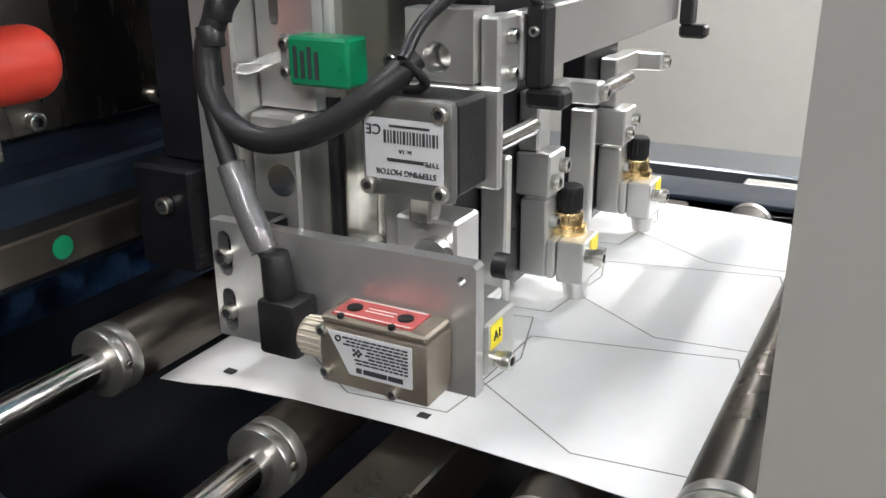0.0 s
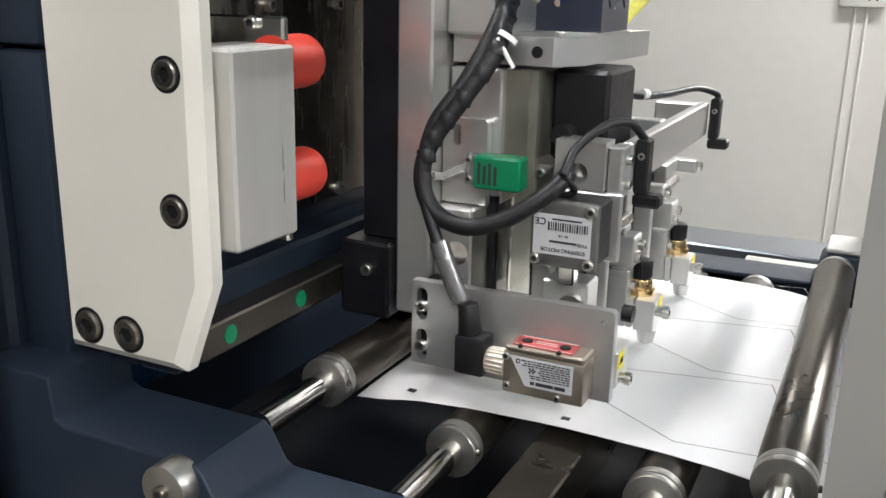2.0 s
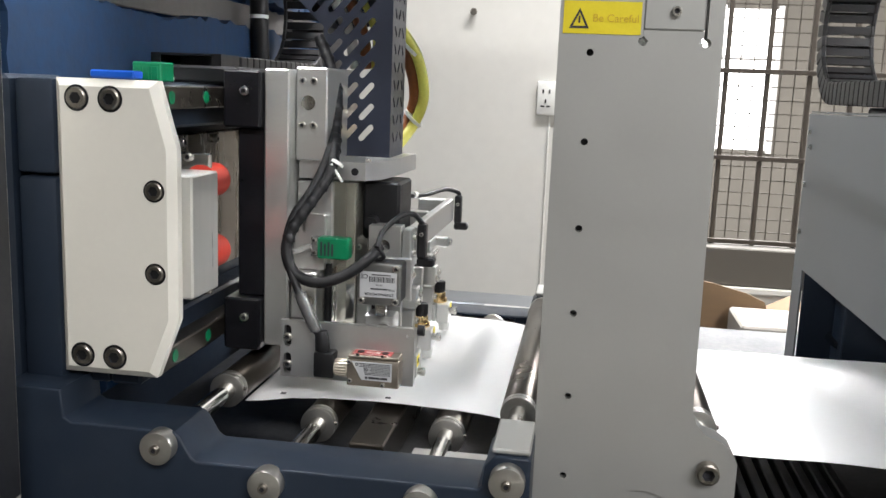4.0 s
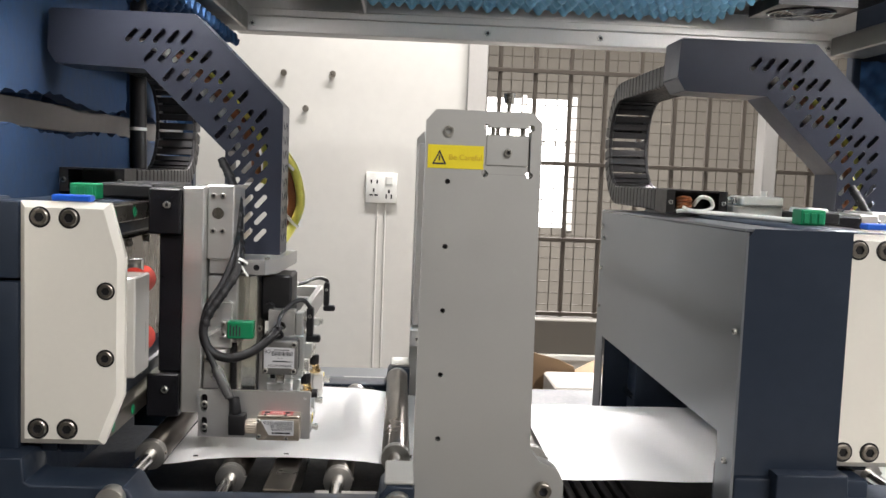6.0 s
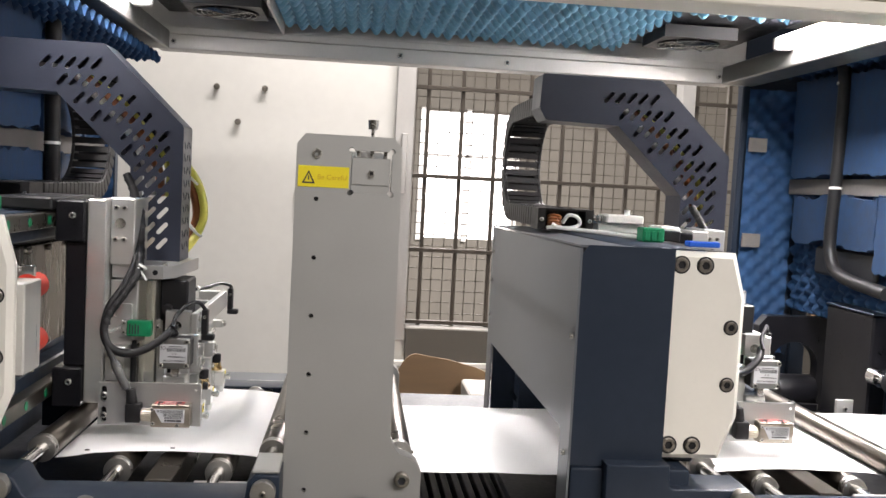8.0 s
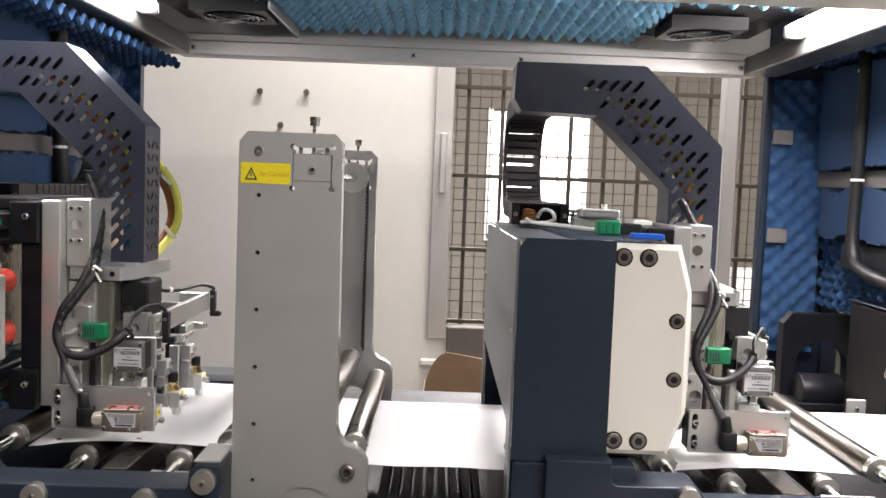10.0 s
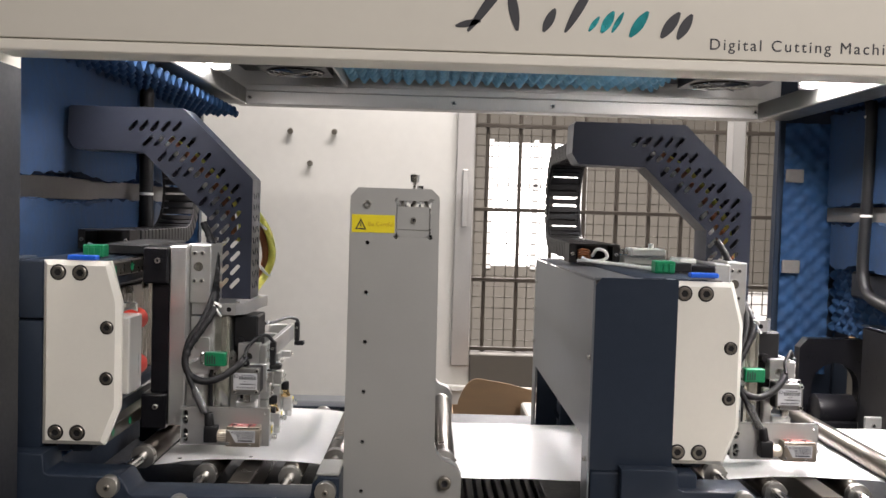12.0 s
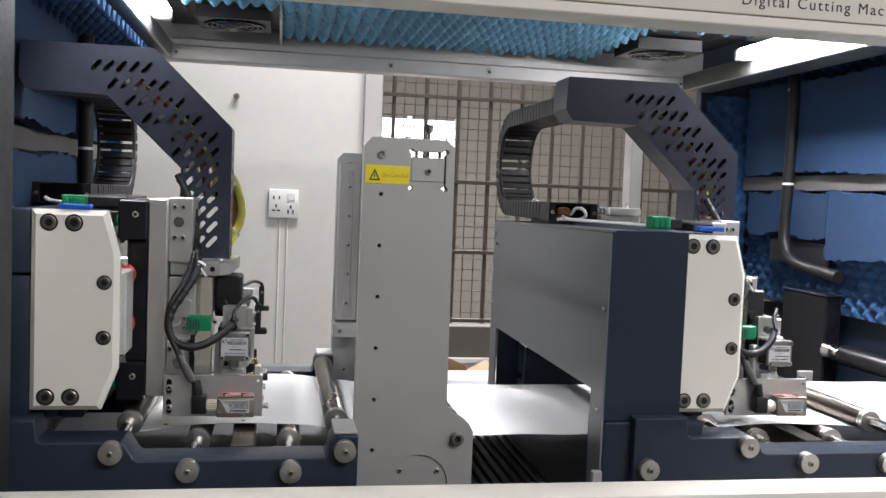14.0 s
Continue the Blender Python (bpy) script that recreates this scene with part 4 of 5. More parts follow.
# ---- the travelling cutting heads ----
def cable_duct(root):
    """The perforated navy duct, bent from sheet, that leads the cables to the chain."""
    y0, y1 = 0.296, 0.348
    out = [(-0.2085, 1.189), (-0.1560, 1.189), (-0.1560, 1.3365), (-0.2415, 1.4195), (-0.3790, 1.4195), (-0.3805, 1.382), (-0.373, 1.370), (-0.2890, 1.3680), (-0.2085, 1.2905)]
    holes = []
    for r in range(5):
        for c in range(5):
            if r < 4 or c > 0:
                holes.append(slot(-0.3020 + 0.0182 * r + 0.0134 * c, 1.3985 - 0.0184 * r, 0.0165, 0.0048, radians(48), 5))
    for r in range(5, 12):
        for c in range(4 if r == 5 else 3):
            holes.append(slot(-0.1745 - 0.0134 * c, 1.3250 - 0.0167 * (r - 4), 0.0165, 0.0048, radians(48), 5))
    duct = part("cable_duct", sheet(B(), out, holes, y0, y0 + 0.0015), M_DUCT, root, "navy perforated sheet metal cable duct")
    upper = [(-0.2085, 1.2905), (-0.156, 1.300), (-0.156, 1.3365), (-0.2415, 1.4195), (-0.379, 1.4195), (-0.3805, 1.382), (-0.373, 1.370), (-0.289, 1.368)]
    part("back_sheet", sheet(B(), upper, [], y1 - 0.0015, y1), M_DUCT, duct)
    side = [slot(y0 + 0.012 + 0.014 * c, 1.205 + 0.014 * r, 0.0108, 0.0034, radians(50 if c % 2 else 130), 4) for c in range(3) for r in range(9)]
    part("side_sheet", sheet(B(), [(y0, 1.189), (y1, 1.189), (y1, 1.3365), (y0, 1.3365)], side, -0.156, -0.1545, "x"), M_DUCT, duct)
    for (xa, za), (xb, zb) in zip(out[2:], out[3:] + out[:1]):
        bm = B()
        n = Vector((zb - za, 0, -(xb - xa))).normalized() * 0.0015
        vs = [bm.verts.new(v) for v in ((xa, y0, za), (xb, y0, zb), (xb, y1, zb), (xa, y1, za))]
        f = bm.faces.new(vs)
        ex = bmesh.ops.extrude_face_region(bm, geom=[f])
        for v in ex["geom"]:
            if isinstance(v, bmesh.types.BMVert):
                v.co += n
        bmesh.ops.recalc_face_normals(bm, faces=bm.faces)
        part("edge_sheet", bm, M_DUCT, duct)
    # cables inside the duct
    for k, (mt, r, o) in enumerate(((M_COPPER, 0.005, 0.0), (M_YWIRE, 0.004, 0.012), (M_SOCKET, 0.005, -0.012), (M_RUBBER, 0.006, 0.020))):
        part("duct_cable", tube(B(), [(-0.184 + o * 0.6, 0.330 + 0.3 * o, 1.26), (-0.186 + o, 0.322, 1.29), (-0.206 + o, 0.322, 1.328), (-0.250 + o, 0.322, 1.374), (-0.288, 0.322 + 0.5 * o, 1.392), (-0.36, 0.322 + 0.5 * o, 1.394)], r), mt, duct)


def stepping_motor(root):
    mo = part("stepping_motor", box(B(), -0.1565, -0.1265, 0.2190, 0.2400, 1.0875, 1.1175, 0.0015), M_BLACK, root, "black stepping motor with a silver end plate and label")
    part("end_plate", box(B(), -0.1580, -0.1255, 0.2140, 0.2188, 1.0865, 1.1185, 0.0022, 2), M_MOTOR, mo, "cast grey motor end plate")
    for x in (-0.1545, -0.1290):
        for z in (1.0905, 1.1150):
            screw(x, 0.2139, z, 0.0052, mo)
    lab = part("label", box(B(), -0.1560, -0.1285, 0.2136, 0.2139, 1.0930, 1.1120, 0), M_LABEL, mo, "silver type label, upside down")
    flip = Matrix.Rotation(math.pi, 4, "Y")
    letters("lettering", "STEPPING MOTOR", pose(-0.1415, 0.2134, 1.0955) @ flip @ pose(0, 0, 0, 90, 0, 0), 0.0026, M_INKSHADE, lab)
    letters("lettering", "TYPE:", pose(-0.1325, 0.2134, 1.0992) @ flip @ pose(0, 0, 0, 90, 0, 0), 0.0022, M_INKSHADE, lab)
    letters("lettering", "CE", pose(-0.1527, 0.2134, 1.1085) @ flip @ pose(0, 0, 0, 90, 0, 0), 0.0046, M_INKSHADE, lab)
    letters("lettering", "In: 1A", pose(-0.1415, 0.2134, 1.1022) @ flip @ pose(0, 0, 0, 90, 0, 0), 0.0019, M_INKSHADE, lab)
    part("text_bar", box(B(), -0.1480, -0.1352, 0.2133, 0.2136, 1.0988, 1.0998, 0), M_INKSHADE, lab)
    x = -0.1490
    for k in range(17):
        w = 0.0004 + 0.0004 * ((k * 7) % 3 == 0)
        part("code_bar", box(B(), x, x + w, 0.2133, 0.2136, 1.1045, 1.1085, 0), M_INKSHADE, lab)
        x += w + 0.0006
    part("text_bar", box(B(), -0.1470, -0.1330, 0.2133, 0.2136, 1.1095, 1.1102, 0), M_INKSHADE, lab)
    part("motor_shaft", box(B(), -0.1465, -0.1385, 0.2230, 0.2310, 1.076, 1.0872, 0.0008), M_STEEL, mo)
    return mo


def photo_sensor(root):
    se = part("photo_sensor", box(B(), -0.1575, -0.1195, 0.1862, 0.2018, 1.0335, 1.0535, 0.0010, 2), M_NICKEL, root, "bronze-grey metal photoelectric sensor with a red top label")
    part("lid", box(B(), -0.1570, -0.1200, 0.1867, 0.2018, 1.0537, 1.0562, 0.0008), M_NICKEL, se)
    part("red_label", box(B(), -0.1540, -0.1260, 0.1885, 0.2005, 1.0562, 1.0567, 0), M_REDLAB, se, "red label")
    for x in (-0.1490, -0.1310):
        part("button", cyl(B(), (x, 0.1940, 1.0567), (x, 0.1940, 1.0573), 0.0025, seg=18), M_BLACK, se)
        part("indicator", cyl(B(), (x - 0.001, 0.1875, 1.0560), (x - 0.001, 0.1875, 1.0572), 0.0011, seg=12), M_BLACK, se)
    for a, b, c, d in ((-0.1532, -0.1268, 0.1890, 0.1893), (-0.1532, -0.1268, 0.1997, 0.2000), (-0.1450, -0.1350, 0.1935, 0.1938), (-0.1450, -0.1350, 0.1955, 0.1958)):
        part("print_line", box(B(), a, b, c, d, 1.0566, 1.0569, 0), M_SOCKET, se)
    lab = part("type_label", sheet(B(), [(-0.1540, 1.0520), (-0.1245, 1.0520), (-0.1245, 1.0385), (-0.1465, 1.0385)], [], 0.1857, 0.1862), M_LABEL, se, "silver type label, upside down")
    rng = random.Random(4)
    for k in range(8):
        z, x = 1.0427 + 0.00112 * k, -0.1257
        while x > (-0.1395 if 1 < k < 5 else -0.1440 - 0.0005 * k):
            w = rng.uniform(0.0008, 0.0026)
            part("text_bar", box(B(), x - w, x, 0.1853, 0.1857, z, z + 0.00042, 0), M_INKSHADE, lab)
            x -= w + 0.0005
    for x0, w in ((-0.1275, 0.0050), (-0.1330, 0.0082), (-0.1420, 0.0018)):
        part("brand_bar", box(B(), x0 - w, x0, 0.1853, 0.1857, 1.0398, 1.0413, 0), M_INKSHADE, lab)
    for dx, dz in ((0, 0), (0.0016, 0), (0.0008, 0.0008), (0, 0.0016), (0.0016, 0.0016), (0.0024, 0.0008)):
        part("code_dot", box(B(), -0.1448 + dx, -0.1440 + dx, 0.1853, 0.1857, 1.0452 + dz, 1.0460 + dz, 0), M_INKSHADE, lab)
    part("mark_ring", sheet(B(), ring(-0.1500, 1.0500, 0.0011, 12), [ring(-0.1500, 1.0500, 0.0007, 12)], 0.1853, 0.1857), M_INKSHADE, lab)
    for x, z in ((-0.1557, 1.0515), (-0.1550, 1.0375), (-0.1310, 1.0358)):
        screw(x, 0.1861, z, 0.0036, se)
    nut = B()
    cyl(nut, (-0.1680, 0.1940, 1.0440), (-0.1578, 0.1940, 1.0440), 0.0058, 0.0062, seg=20)
    part("coupling_nut", nut, M_NUT, se, "knurled nickel coupling nut")
    for k in range(18):
        a = 2 * math.pi * k / 18
        part("rib", cyl(B(), (-0.1672, 0.1940 + 0.0060 * math.cos(a), 1.0440 + 0.0060 * math.sin(a)), (-0.1588, 0.1940 + 0.0062 * math.cos(a), 1.0440 + 0.0062 * math.sin(a)), 0.0006, seg=6), M_NUT, se)
    elbow = B()
    box(elbow, -0.1830, -0.1680, 0.1876, 0.2008, 1.0365, 1.0555, 0.0016, 2)
    cyl(elbow, (-0.1775, 0.1940, 1.0550), (-0.1790, 0.1940, 1.0700), 0.0056, 0.0046, seg=20, bevel=0.0008)
    part("elbow_plug", elbow, M_BLACK, se, "black elbow plug")
    return se


def knife(root, y):
    """One knife holder: blocks, brass nut, black knob, clamp screw."""
    x = -0.1286
    kn = part("knife_holder", box(B(), -0.1490, -0.1380, y - 0.043, y - 0.0375, 1.0220, 1.0850, 0.0008), M_ALU, root, "aluminium knife holder with a brass nut and black knob")
    part("holder_slide", box(B(), -0.1560, -0.1450, y - 0.0373, y + 0.010, 1.0240, 1.1100, 0.0008), M_ANOD, kn)
    part("lower_block", box(B(), -0.1445, -0.1330, y - 0.0145, y + 0.005, 1.0280, 1.0610, 0.0007), M_ALU, kn)
    part("front_block", box(B(), -0.1328, -0.1292, y - 0.0145, y + 0.005, 1.0280, 1.0445, 0.0007), M_ALU, kn)
    part("guide_block", box(B(), -0.1445, -0.1300, y - 0.0200, y - 0.003, 1.0640, 1.0815, 0.0007), M_ALU, kn)
    part("guide_arm", box(B(), -0.1445, -0.1360, y - 0.0180, y - 0.005, 1.0817, 1.1050, 0.0007), M_ALU, kn)
    part("link_arm", box(B(), -0.1445, -0.1365, y - 0.0048, y + 0.0175, 1.0960, 1.1045, 0.0007), M_ALU, kn)
    part("cross_arm", box(B(), -0.1445, -0.1250, y + 0.0178, y + 0.0280, 1.0945, 1.1035, 0.0007), M_ALU, kn)
    screw(-0.1248, y + 0.0230, 1.0990, 0.0062, kn, face="+x")
    for dy, dz in ((-0.0160, 1.0700), (-0.0075, 1.0750)):
        screw(-0.1299, y + dy, dz, 0.0062, kn, face="+x")
        screw(-0.1329, y + dy + 0.008, dz - 0.019, 0.0058, kn, face="+x")
    part("clamp_block", box(B(), -0.1288, -0.1175, y - 0.0130, y + 0.006, 1.0265, 1.0445, 0.0007), M_ALU, kn)
    part("tip", cyl(B(), (-0.1225, y - 0.006, 1.0190), (-0.1225, y - 0.006, 1.0263), 0.0046, 0.0058, seg=24), M_ALU, kn)
    part("brass_nut", cyl(B(), (x, y, 1.0450), (x, y, 1.0538), 0.0064, 0.0058, seg=28, bevel=0.0006), M_BRASS, kn, "turned brass nut")
    part("brass_flange", cyl(B(), (x, y, 1.0446), (x, y, 1.0480), 0.0076, seg=28), M_BRASS, kn)
    kb = B()
    cyl(kb, (x, y, 1.0540), (x, y, 1.0648), 0.0052, seg=22, bevel=0.0006)
    part("knob", kb, M_BLACK, kn, "black ribbed knob")
    for k in range(18):
        a = 2 * math.pi * k / 18
        part("knob_rib", cyl(B(), (x + 0.0051 * math.cos(a), y + 0.0051 * math.sin(a), 1.0550), (x + 0.0051 * math.cos(a), y + 0.0051 * math.sin(a), 1.0637), 0.0005, seg=5), M_BLACK, kn)
    part("sticker", box(B(), -0.1174, -0.1171, y - 0.004, y + 0.005, 1.0370, 1.0440, 0), M_YELLOW, kn, "yellow sticker")
    screw(-0.1135, y - 0.0085, 1.0384, 0.0072, kn, face="+x")
    part("spacer", cyl(B(), (-0.1175, y - 0.0085, 1.0384), (-0.1134, y - 0.0085, 1.0384), 0.0030, seg=16), M_SCREW, kn)


def limit_sensor(root, y):
    ls = part("limit_sensor", box(B(), -0.1232, -0.1165, y, y + 0.010, 1.1150, 1.1420, 0.0010), M_BLACK, root, "small black fork sensor")
    part("foot", box(B(), -0.1232, -0.1095, y, y + 0.010, 1.1085, 1.1152, 0.0014), M_BLACK, ls)
    screw(-0.1198, y - 0.0002, 1.1340, 0.0034, ls)
    return ls


def cutting_head():
    root = thing("cutting_head", "travelling aluminium cutting head with motor, sensor and two knives", "cutting head", "cutting heads")
    for z0, z1 in ((1.044, 1.084), (1.212, 1.2535)):
        part("slide_block", box(B(), -0.2625, -0.2340, 0.2165, 0.345, z0, z1, 0.0015), M_ANOD, root, "black slide block with a grease nipple")
        screw(-0.2455, 0.2160, (z0 + z1) / 2 + 0.006, 0.0065, root, name="grease_nipple")
    part("carriage_plate", box(B(), -0.2545, -0.2340, 0.226, 0.345, 1.0845, 1.2115, 0.001), M_ANOD, root, "black anodised carriage plate")
    part("column", box(B(), -0.2335, -0.2145, 0.2235, 0.340, 1.047, 1.2555, 0.0012), M_ALU, root, "tall brushed aluminium column")
    part("column_top", box(B(), -0.2142, -0.1900, 0.2380, 0.335, 1.1885, 1.2575, 0.0012), M_ALU, root)
    for x, z in ((-0.2085, 1.2475), (-0.2000, 1.2475), (-0.2085, 1.2150), (-0.2000, 1.2150)):
        screw(x, 0.2378, z, 0.0055, root)
    part("bore", cyl(B(), (-0.2045, 0.2376, 1.2315), (-0.2045, 0.2386, 1.2315), 0.0055, seg=24), M_STEEL, root)
    part("lower_block", box(B(), -0.2140, -0.1935, 0.2280, 0.335, 1.047, 1.1050, 0.0012), M_ALU, root)
    part("bore", cyl(B(), (-0.2010, 0.2276, 1.082), (-0.2010, 0.2286, 1.082), 0.0060, seg=24), M_STEEL, root)
    screw(-0.2095, 0.2278, 1.0975, 0.0070, root)
    part("guide_plate", sheet(B(), [(-0.2138, 1.106), (-0.1900, 1.106), (-0.1900, 1.147), (-0.1915, 1.1485), (-0.2138, 1.1485)], [slot(-0.2060, 1.140, 0.011, 0.004, radians(90))], 0.2360, 0.2420), M_ALU, root)
    part("spacer_plate", box(B(), -0.2136, -0.1860, 0.2425, 0.330, 1.105, 1.1728, 0.001), M_ALU, root)
    part("acrylic_shield", box(B(), -0.1930, -0.1680, 0.2480, 0.300, 1.047, 1.1728, 0.001), M_ACRYL, root, "smoky acrylic shield over the spindle")
    part("lead_screw", cyl(B(), (-0.1885, 0.2440, 1.047), (-0.1885, 0.2440, 1.110), 0.0028, seg=16), M_BLACK, root)
    part("z_motor", box(B(), -0.1670, -0.1380, 0.262, 0.310, 1.128, 1.1728, 0.002), M_BLACK, root, "black lifting motor")
    part("motor_plug", cyl(B(), (-0.158, 0.2500, 1.1420), (-0.158, 0.262, 1.1420), 0.0050, seg=20), M_BLACK, root)
    part("top_plate", sheet(B(), [(-0.2125, 0.2430), (-0.1610, 0.2430), (-0.1510, 0.2600), (-0.1450, 0.362), (-0.2125, 0.362)], [], 1.1750, 1.1885, "z"), M_ALUX, root, "thick aluminium bracket plate")
    part("bore", cyl(B(), (-0.1690, 0.2424, 1.1815), (-0.1690, 0.2436, 1.1815), 0.0028, seg=16), M_ANOD, root)
    for x, y in ((-0.2060, 0.2480), (-0.1960, 0.2465), (-0.160, 0.2475)):
        screw(x, y, 1.1888, 0.0050, root, face="+z")
    cable_duct(root)
    # proximity switch
    px = part("proximity_switch", box(B(), -0.1920, -0.1680, 0.2240, 0.2358, 1.1170, 1.1330, 0.0010), M_GREEN, root, "green plastic proximity switch")
    part("switch_foot", box(B(), -0.1985, -0.1922, 0.2280, 0.2358, 1.1175, 1.1325, 0.0008), M_CLEAR, px)
    for z in (1.1205, 1.1300):
        screw(-0.1955, 0.2279, z, 0.0040, px)
    part("target_ring", cyl(B(), (-0.1725, 0.2236, 1.1260), (-0.1725, 0.2241, 1.1260), 0.0028, seg=20), M_GREEN, px)
    for k in range(4):
        part("text_bar", box(B(), -0.1895 + 0.0028 * k, -0.1880 + 0.0028 * k, 0.2237, 0.2240, 1.1195, 1.1300 - 0.0015 * (k % 2), 0), M_INKSHADE, px)
    part("switch_lead", tube(B(), [(-0.1985, 0.2310, 1.1255), (-0.2030, 0.2280, 1.1240), (-0.2075, 0.2230, 1.1215), (-0.2105, 0.2190, 1.1220)], 0.0020), M_CLEAR, px)
    screw(-0.1650, 0.2460, 1.1240, 0.0050, root)
    # tool beam
    part("tool_block", sheet(B(), [(-0.1565, 1.1190), (-0.1320, 1.1190), (-0.1320, 1.1420), (-0.1565, 1.1420)], [ring(-0.1452, 1.1265, 0.0052, 24)], 0.2405, 0.2560), M_ALU, root)
    part("bore_screw", cyl(B(), (-0.1452, 0.2500, 1.1265), (-0.1452, 0.2558, 1.1265), 0.0042, seg=20), M_STEEL, root)
    part("motor_plate", box(B(), -0.1560, -0.1225, 0.2405, 0.2438, 1.0850, 1.1185, 0.0010), M_ALU, root)
    part("side_cheek", box(B(), -0.1315, -0.1245, 0.2440, 0.2590, 1.1150, 1.1400, 0.0010), M_ALU, root)
    for z in (1.1215, 1.1335):
        screw(-0.1243, 0.2515, z, 0.0052, root, face="+x")
    part("tool_beam", box(B(), -0.1300, -0.1235, 0.2595, 0.4560, 1.1180, 1.1400, 0.0008), M_ALUX, root, "long brushed aluminium tool beam")
    part("beam_back", box(B(), -0.1560, -0.1302, 0.440, 0.452, 1.1180, 1.1400, 0.0008), M_ALU, root)
    part("beam_mid", box(B(), -0.1560, -0.1302, 0.345, 0.357, 1.1180, 1.1400, 0.0008), M_ALU, root)
    for y in (0.2750, 0.3900):
        part("guide_rod", cyl(B(), (-0.1310, y - 0.028, 1.0965), (-0.1310, y + 0.012, 1.0965), 0.0034, seg=18), M_STEEL, root)
    limit_sensor(root, 0.2610)
    limit_sensor(root, 0.4580)
    stepping_motor(root)
    part("coupling_block", box(B(), -0.1560, -0.1330, 0.2300, 0.2480, 1.0490, 1.0755, 0.0010), M_ALU, root)
    screw(-0.1510, 0.2298, 1.0620, 0.0052, root)
    part("coupling_wheel", cyl(B(), (-0.1400, 0.2250, 1.0640), (-0.1400, 0.2296, 1.0640), 0.0065, seg=26), M_STEEL, root)
    part("lower_rail", box(B(), -0.1600, -0.1240, 0.2250, 0.2480, 1.0440, 1.0485, 0.0010), M_ALU, root)
    part("black_slide", box(B(), -0.1620, -0.1500, 0.2485, 0.300, 1.035, 1.1175, 0.0010), M_ANOD, root)
    part("stay", box(B(), -0.1640, -0.1545, 0.2360, 0.2475, 1.0490, 1.1080, 0.0010), M_ALU, root)
    knife(root, 0.3236)
    knife(root, 0.4186)
    # sensor bracket
    holes = [slot(-0.2070, 1.0620, 0.0165, 0.0058, radians(90)), slot(-0.2070, 1.0410, 0.0165, 0.0058, radians(90)), ring(-0.1165, 1.0685, 0.0016, 10)]
    part("sensor_bracket", sheet(B(), [(-0.2125, 1.0310), (-0.1118, 1.0310), (-0.1118, 1.0728), (-0.1130, 1.0742), (-0.2125, 1.0735)], holes, 0.2022, 0.2075), M_ALUX, root, "brushed aluminium sensor bracket plate with two slots")
    part("bracket_foot", box(B(), -0.2130, -0.1990, 0.2078, 0.2278, 1.0325, 1.0700, 0.0010), M_ANOD, root)
    for z in (1.0615, 1.0408):
        screw(-0.2065, 0.2021, z, 0.0062, root)
    part("foot_block", box(B(), -0.1260, -0.1110, 0.2085, 0.2290, 1.0350, 1.0530, 0.0010), M_ALU, root)
    part("side_sticker", box(B(), -0.1110, -0.1107, 0.2110, 0.2190, 1.0435, 1.0515, 0), M_YELLOW, root, "yellow sticker")
    letters("lettering", "A1", pose(-0.1105, 0.2150, 1.0475, 90, 0, 90), 0.0044, M_INKSHADE, root, label="black sticker letters")
    screw(-0.1085, 0.2150, 1.0390, 0.0062, root, face="+x")
    part("spacer", cyl(B(), (-0.1111, 0.2150, 1.0390), (-0.1084, 0.2150, 1.0390), 0.0026, seg=14), M_SCREW, root)
    part("clamp_knob", cyl(B(), (-0.1120, 0.2160, 1.0700), (-0.1070, 0.2160, 1.0700), 0.0040, seg=18), M_BLACK, root)
    photo_sensor(root)
    # wiring
    part("loom", tube(B(), [(-0.2120, 0.2880, 1.282), (-0.2020, 0.2820, 1.264), (-0.1920, 0.2720, 1.240), (-0.1880, 0.2560, 1.212), (-0.1840, 0.2390, 1.196), (-0.1840, 0.2260, 1.180), (-0.1960, 0.2150, 1.158), (-0.2065, 0.2080, 1.140), (-0.2090, 0.2040, 1.124),
                                (-0.2020, 0.2020, 1.1095), (-0.1860, 0.2020, 1.1035), (-0.1680, 0.2070, 1.1080), (-0.1520, 0.2150, 1.1195), (-0.1445, 0.2260, 1.1290)], 0.0042, 8, 14), M_RUBBER, root, "thick black cable loop")
    part("loom_sleeve", tube(B(), [(-0.1970, 0.2790, 1.250), (-0.1910, 0.2650, 1.222), (-0.1880, 0.2380, 1.195), (-0.1950, 0.2220, 1.170), (-0.2060, 0.2120, 1.150), (-0.2100, 0.2080, 1.132), (-0.2085, 0.2060, 1.118)], 0.0036), M_RUBBER, root)
    path = spline([(-0.2120, 0.2880, 1.282), (-0.2020, 0.2820, 1.264), (-0.1920, 0.2720, 1.240), (-0.1880, 0.2560, 1.212), (-0.1840, 0.2390, 1.196), (-0.1840, 0.2260, 1.180), (-0.1960, 0.2150, 1.158), (-0.2065, 0.2080, 1.140), (-0.2090, 0.2040, 1.124)], 8)
    for k in range(3, len(path) - 3, 4):
        d = (path[k + 1] - path[k]).normalized()
        lean = (d + Vector((0.25, 0.1, 0))).normalized()
        part("loom_band", cyl(B(), path[k] - lean * 0.0032, path[k] + lean * 0.0032, 0.0046, 0.0044, seg=16, bevel=0.0002), M_BLACK, root, "black spiral wrap")
    part("cable_tie", cyl(B(), (-0.1805, 0.2310, 1.1870), (-0.1795, 0.2320, 1.1890), 0.0052, seg=16), M_SOCKET, root, "white cable tie")
    part("tie_tail", cyl(B(), (-0.1830, 0.2270, 1.1880), (-0.1740, 0.2260, 1.1750), 0.0011, seg=8), M_SOCKET, root)
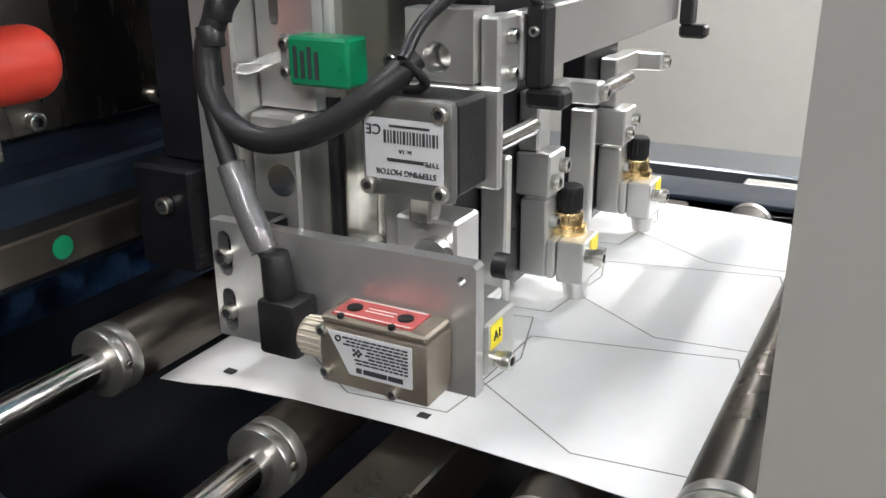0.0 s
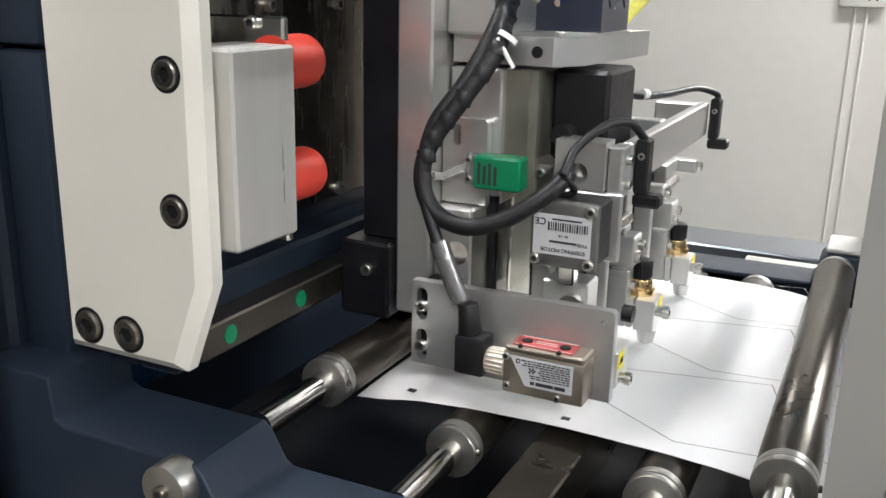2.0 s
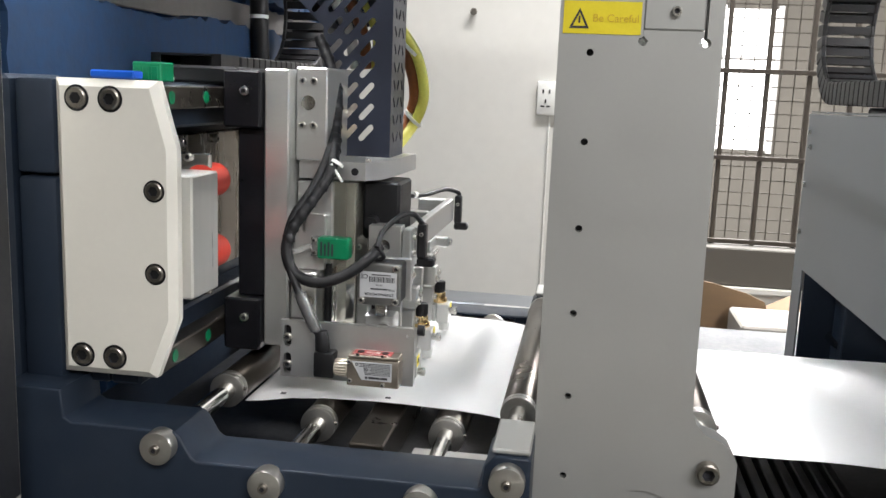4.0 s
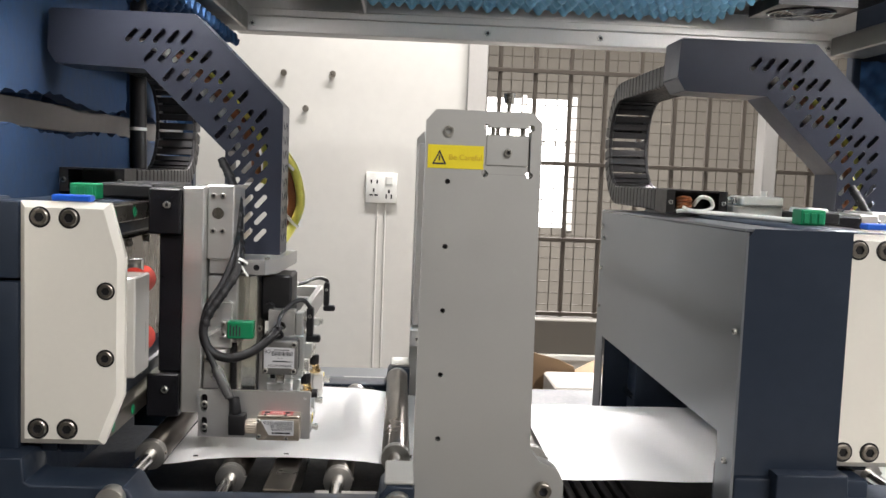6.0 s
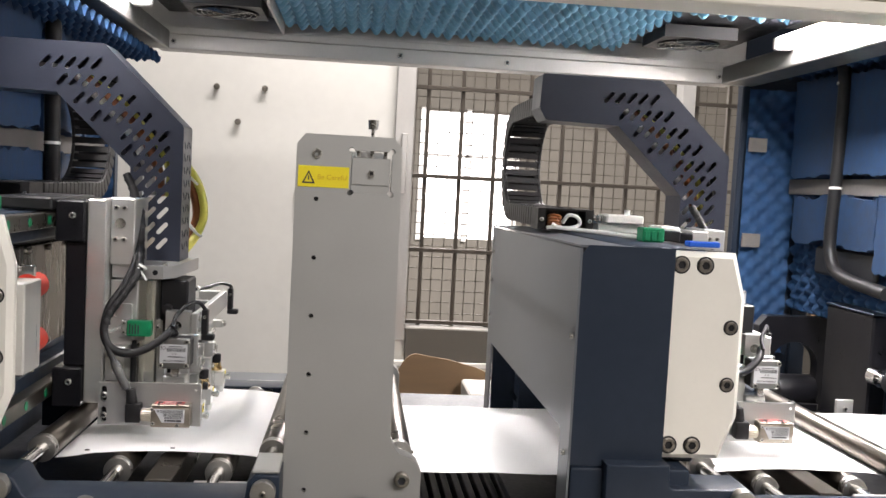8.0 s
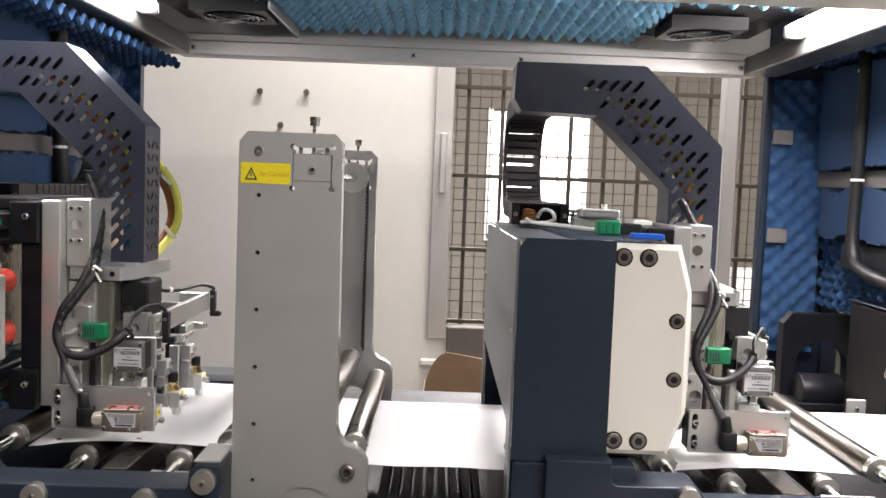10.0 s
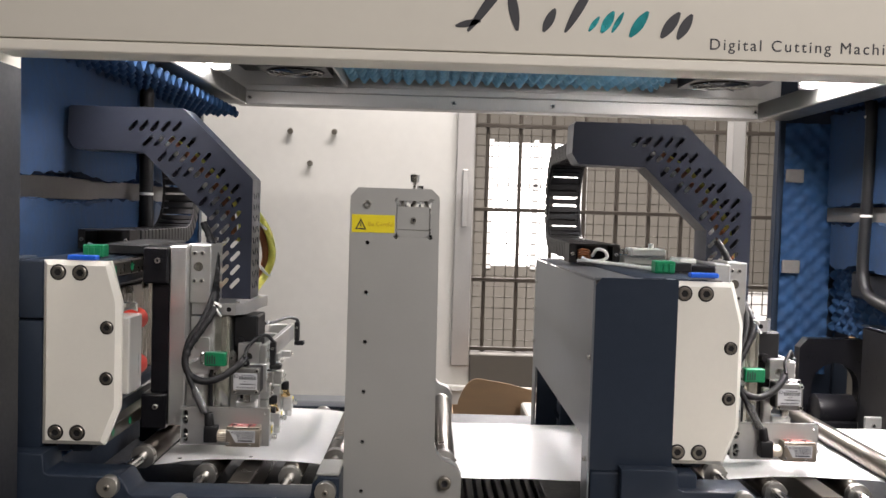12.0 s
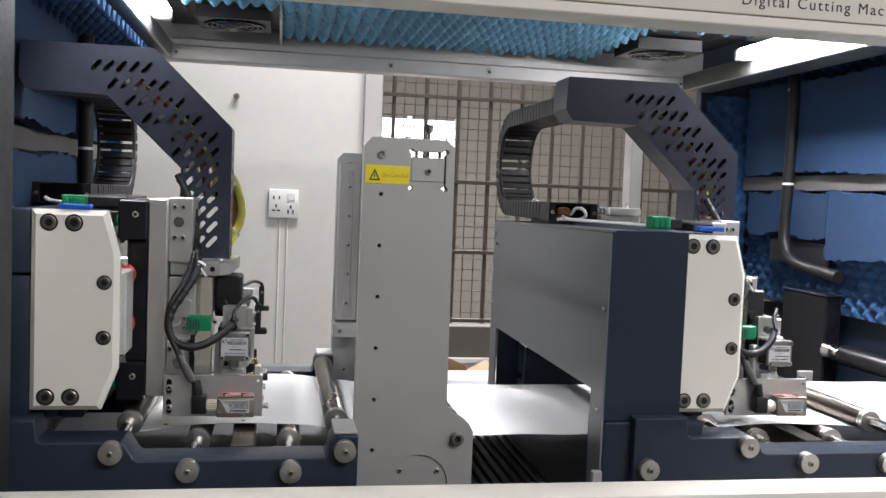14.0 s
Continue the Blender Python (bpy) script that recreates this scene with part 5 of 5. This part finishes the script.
    part("sensor_cable", tube(B(), [(-0.2085, 0.2040, 1.128), (-0.2050, 0.2010, 1.1120), (-0.1990, 0.1980, 1.1000), (-0.1930, 0.1960, 1.0880), (-0.1840, 0.1945, 1.0720), (-0.1778, 0.1940, 1.0640)], 0.0030), M_RUBBER, root)
    part("heat_shrink", tube(B(), [(-0.1962, 0.1970, 1.0960), (-0.1900, 0.1955, 1.0830), (-0.1830, 0.1945, 1.0695)], 0.0046), M_CLEAR, root, "milky heat-shrink sleeve")
    part("plug_cable", tube(B(), [(-0.1450, 0.2190, 1.1290), (-0.1430, 0.2300, 1.1400), (-0.1330, 0.2420, 1.1500), (-0.1255, 0.2560, 1.1500), (-0.1200, 0.2650, 1.1420)], 0.0021), M_RUBBER, root)
    part("motor_lead", tube(B(), [(-0.1450, 0.2190, 1.1290), (-0.1415, 0.2260, 1.1220), (-0.1440, 0.2270, 1.1190), (-0.1490, 0.2270, 1.1180)], 0.0016), M_RUBBER, root)
    part("beam_lead", tube(B(), [(-0.1560, 0.330, 1.165), (-0.1500, 0.350, 1.1530), (-0.1400, 0.390, 1.1500), (-0.1300, 0.440, 1.1500), (-0.1205, 0.4620, 1.1450), (-0.1200, 0.4630, 1.1400)], 0.0021), M_RUBBER, root)
    part("lead_tie", cyl(B(), (-0.1468, 0.362, 1.1524), (-0.1455, 0.368, 1.1520), 0.0032, seg=12), M_SOCKET, root)
    part("yellow_cable", tube(B(), [(-0.180, 0.380, 1.310), (-0.1660, 0.388, 1.294), (-0.1520, 0.395, 1.270), (-0.1460, 0.395, 1.238), (-0.1540, 0.390, 1.212), (-0.166, 0.358, 1.189)], 0.0048), M_YWIRE, root, "yellow-sleeved cable")
    part("hose", tube(B(), [(-0.185, 0.385, 1.304), (-0.1720, 0.392, 1.288), (-0.1600, 0.399, 1.264), (-0.1550, 0.399, 1.236), (-0.1620, 0.394, 1.212), (-0.172, 0.358, 1.189)], 0.0052), M_COPPER, root, "orange-brown hose")
    for z, x in ((1.2180, -0.1550), (1.2800, -0.1600)):
        part("hose_tie", cyl(B(), (x - 0.001, 0.394, z - 0.001), (x + 0.001, 0.394, z + 0.001), 0.0105, seg=18), M_SOCKET, root, "white cable tie")
    return root


head_left = cutting_head()
head_right = copy_thing(head_left, pose(SPAN, 0, SINK))
for piece in head_right.children:
    if piece.name.startswith("cable_duct"):
        piece.matrix_basis = pose(-0.013, 0, -SINK)

# drive unit beyond the second station
drive = solid("drive_housing", box(B(), 0.836, 0.866, 0.64, 0.78, 0.9255, 1.1220, 0.003), M_ANOD, "black drive housing beside the web", "housing")
part("cover_cap", box(B(), 0.834, 0.866, 0.638, 0.782, 1.1225, 1.1255, 0.001), M_NAVY, drive)
stand = solid("bearing_plate", box(B(), 0.742, 0.768, 0.560, 0.566, 0.9255, 1.008, 0.001), M_SATIN, "small grey bearing plate beside the web", "plate")
screw(0.755, 0.5598, 0.995, 0.006, stand)
hole = [(0.846 + 0.045 * math.cos(a), 0.992 + 0.045 * math.sin(a)) for a in np.linspace(0, math.pi, 17)] + [(0.801, 0.962), (0.891, 0.962)]
mount = solid("motor_mount", sheet(B(), [(0.775, 0.80), (0.93, 0.80), (0.93, 1.083), (0.79, 1.083), (0.775, 1.065)], [hole], 0.90, 0.925), M_ANOD, "black motor mount with an arched opening", "mount")
part("motor_body", cyl(B(), (0.79, 0.86, 0.955), (0.86, 0.86, 0.955), 0.030, seg=28, bevel=0.002), M_ANOD, mount)
part("motor_foot", box(B(), 0.772, 0.862, 0.83, 0.895, 0.9255, 0.940, 0.003), M_ANOD, mount)
infeed = thing("infeed_roller", "dark rubber infeed roller on a bright stepped shaft", "roller")
part("tube", cyl(B(), (0.842, 0.590, 1.030), (0.842, 0.20, 1.030), 0.0170, seg=36, bevel=0.001), M_ANOD, infeed)
part("shaft", cyl(B(), (0.842, 0.591, 1.030), (0.842, 0.615, 1.030), 0.009, seg=24), M_STEEL, infeed)
part("shaft_collar", cyl(B(), (0.842, 0.6155, 1.030), (0.842, 0.6375, 1.030), 0.0140, seg=28), M_STEEL, infeed)


# ---- what moves ----
def motions():
    travel = [(0.0, 0.006), (0.1, 0.022), (0.2, 0.032), (0.3, 0.020), (0.4, 0.0115), (0.5, 0.0110), (1.0, 0.0092), (1.5, 0.0082), (2.0, 0.0072), (2.2, 0.0072), (2.35, 0.0), (2.5, -0.0126), (2.75, 0.010),
              (3.0, -0.0023), (3.25, 0.006), (3.5, 0.0125), (3.75, 0.006), (4.0, 0.0), (4.6, 0.020), (5.4, -0.015), (6.0, 0.012), (6.5, 0.002), (7.0, 0.001), (7.5, -0.033), (8.0, 0.041), (8.6, -0.01), (9.4, 0.03),
              (10.0, -0.01), (10.5, 0.0074), (11.0, 0.043), (11.5, -0.0214), (12.0, 0.0074), (12.5, 0.003), (13.0, 0.003), (13.5, 0.0015), (14.0, -0.025)]
    walk(head_left, [(t, pose(0, y, 0)) for t, y in travel])
    walk(head_right, [(t, pose(SPAN, y + 0.011, SINK)) for t, y in travel])
    feed = [(0.0, 0.0), (0.12, 0.0), (0.4, PITCH), (2.2, PITCH), (2.9, 2 * PITCH), (3.0, 2 * PITCH), (14.0, 2 * PITCH)]
    walk(cut_print, [(t, pose(x, 0, -0.0175 if t > 2.5 else 0)) for t, x in feed])


motions()
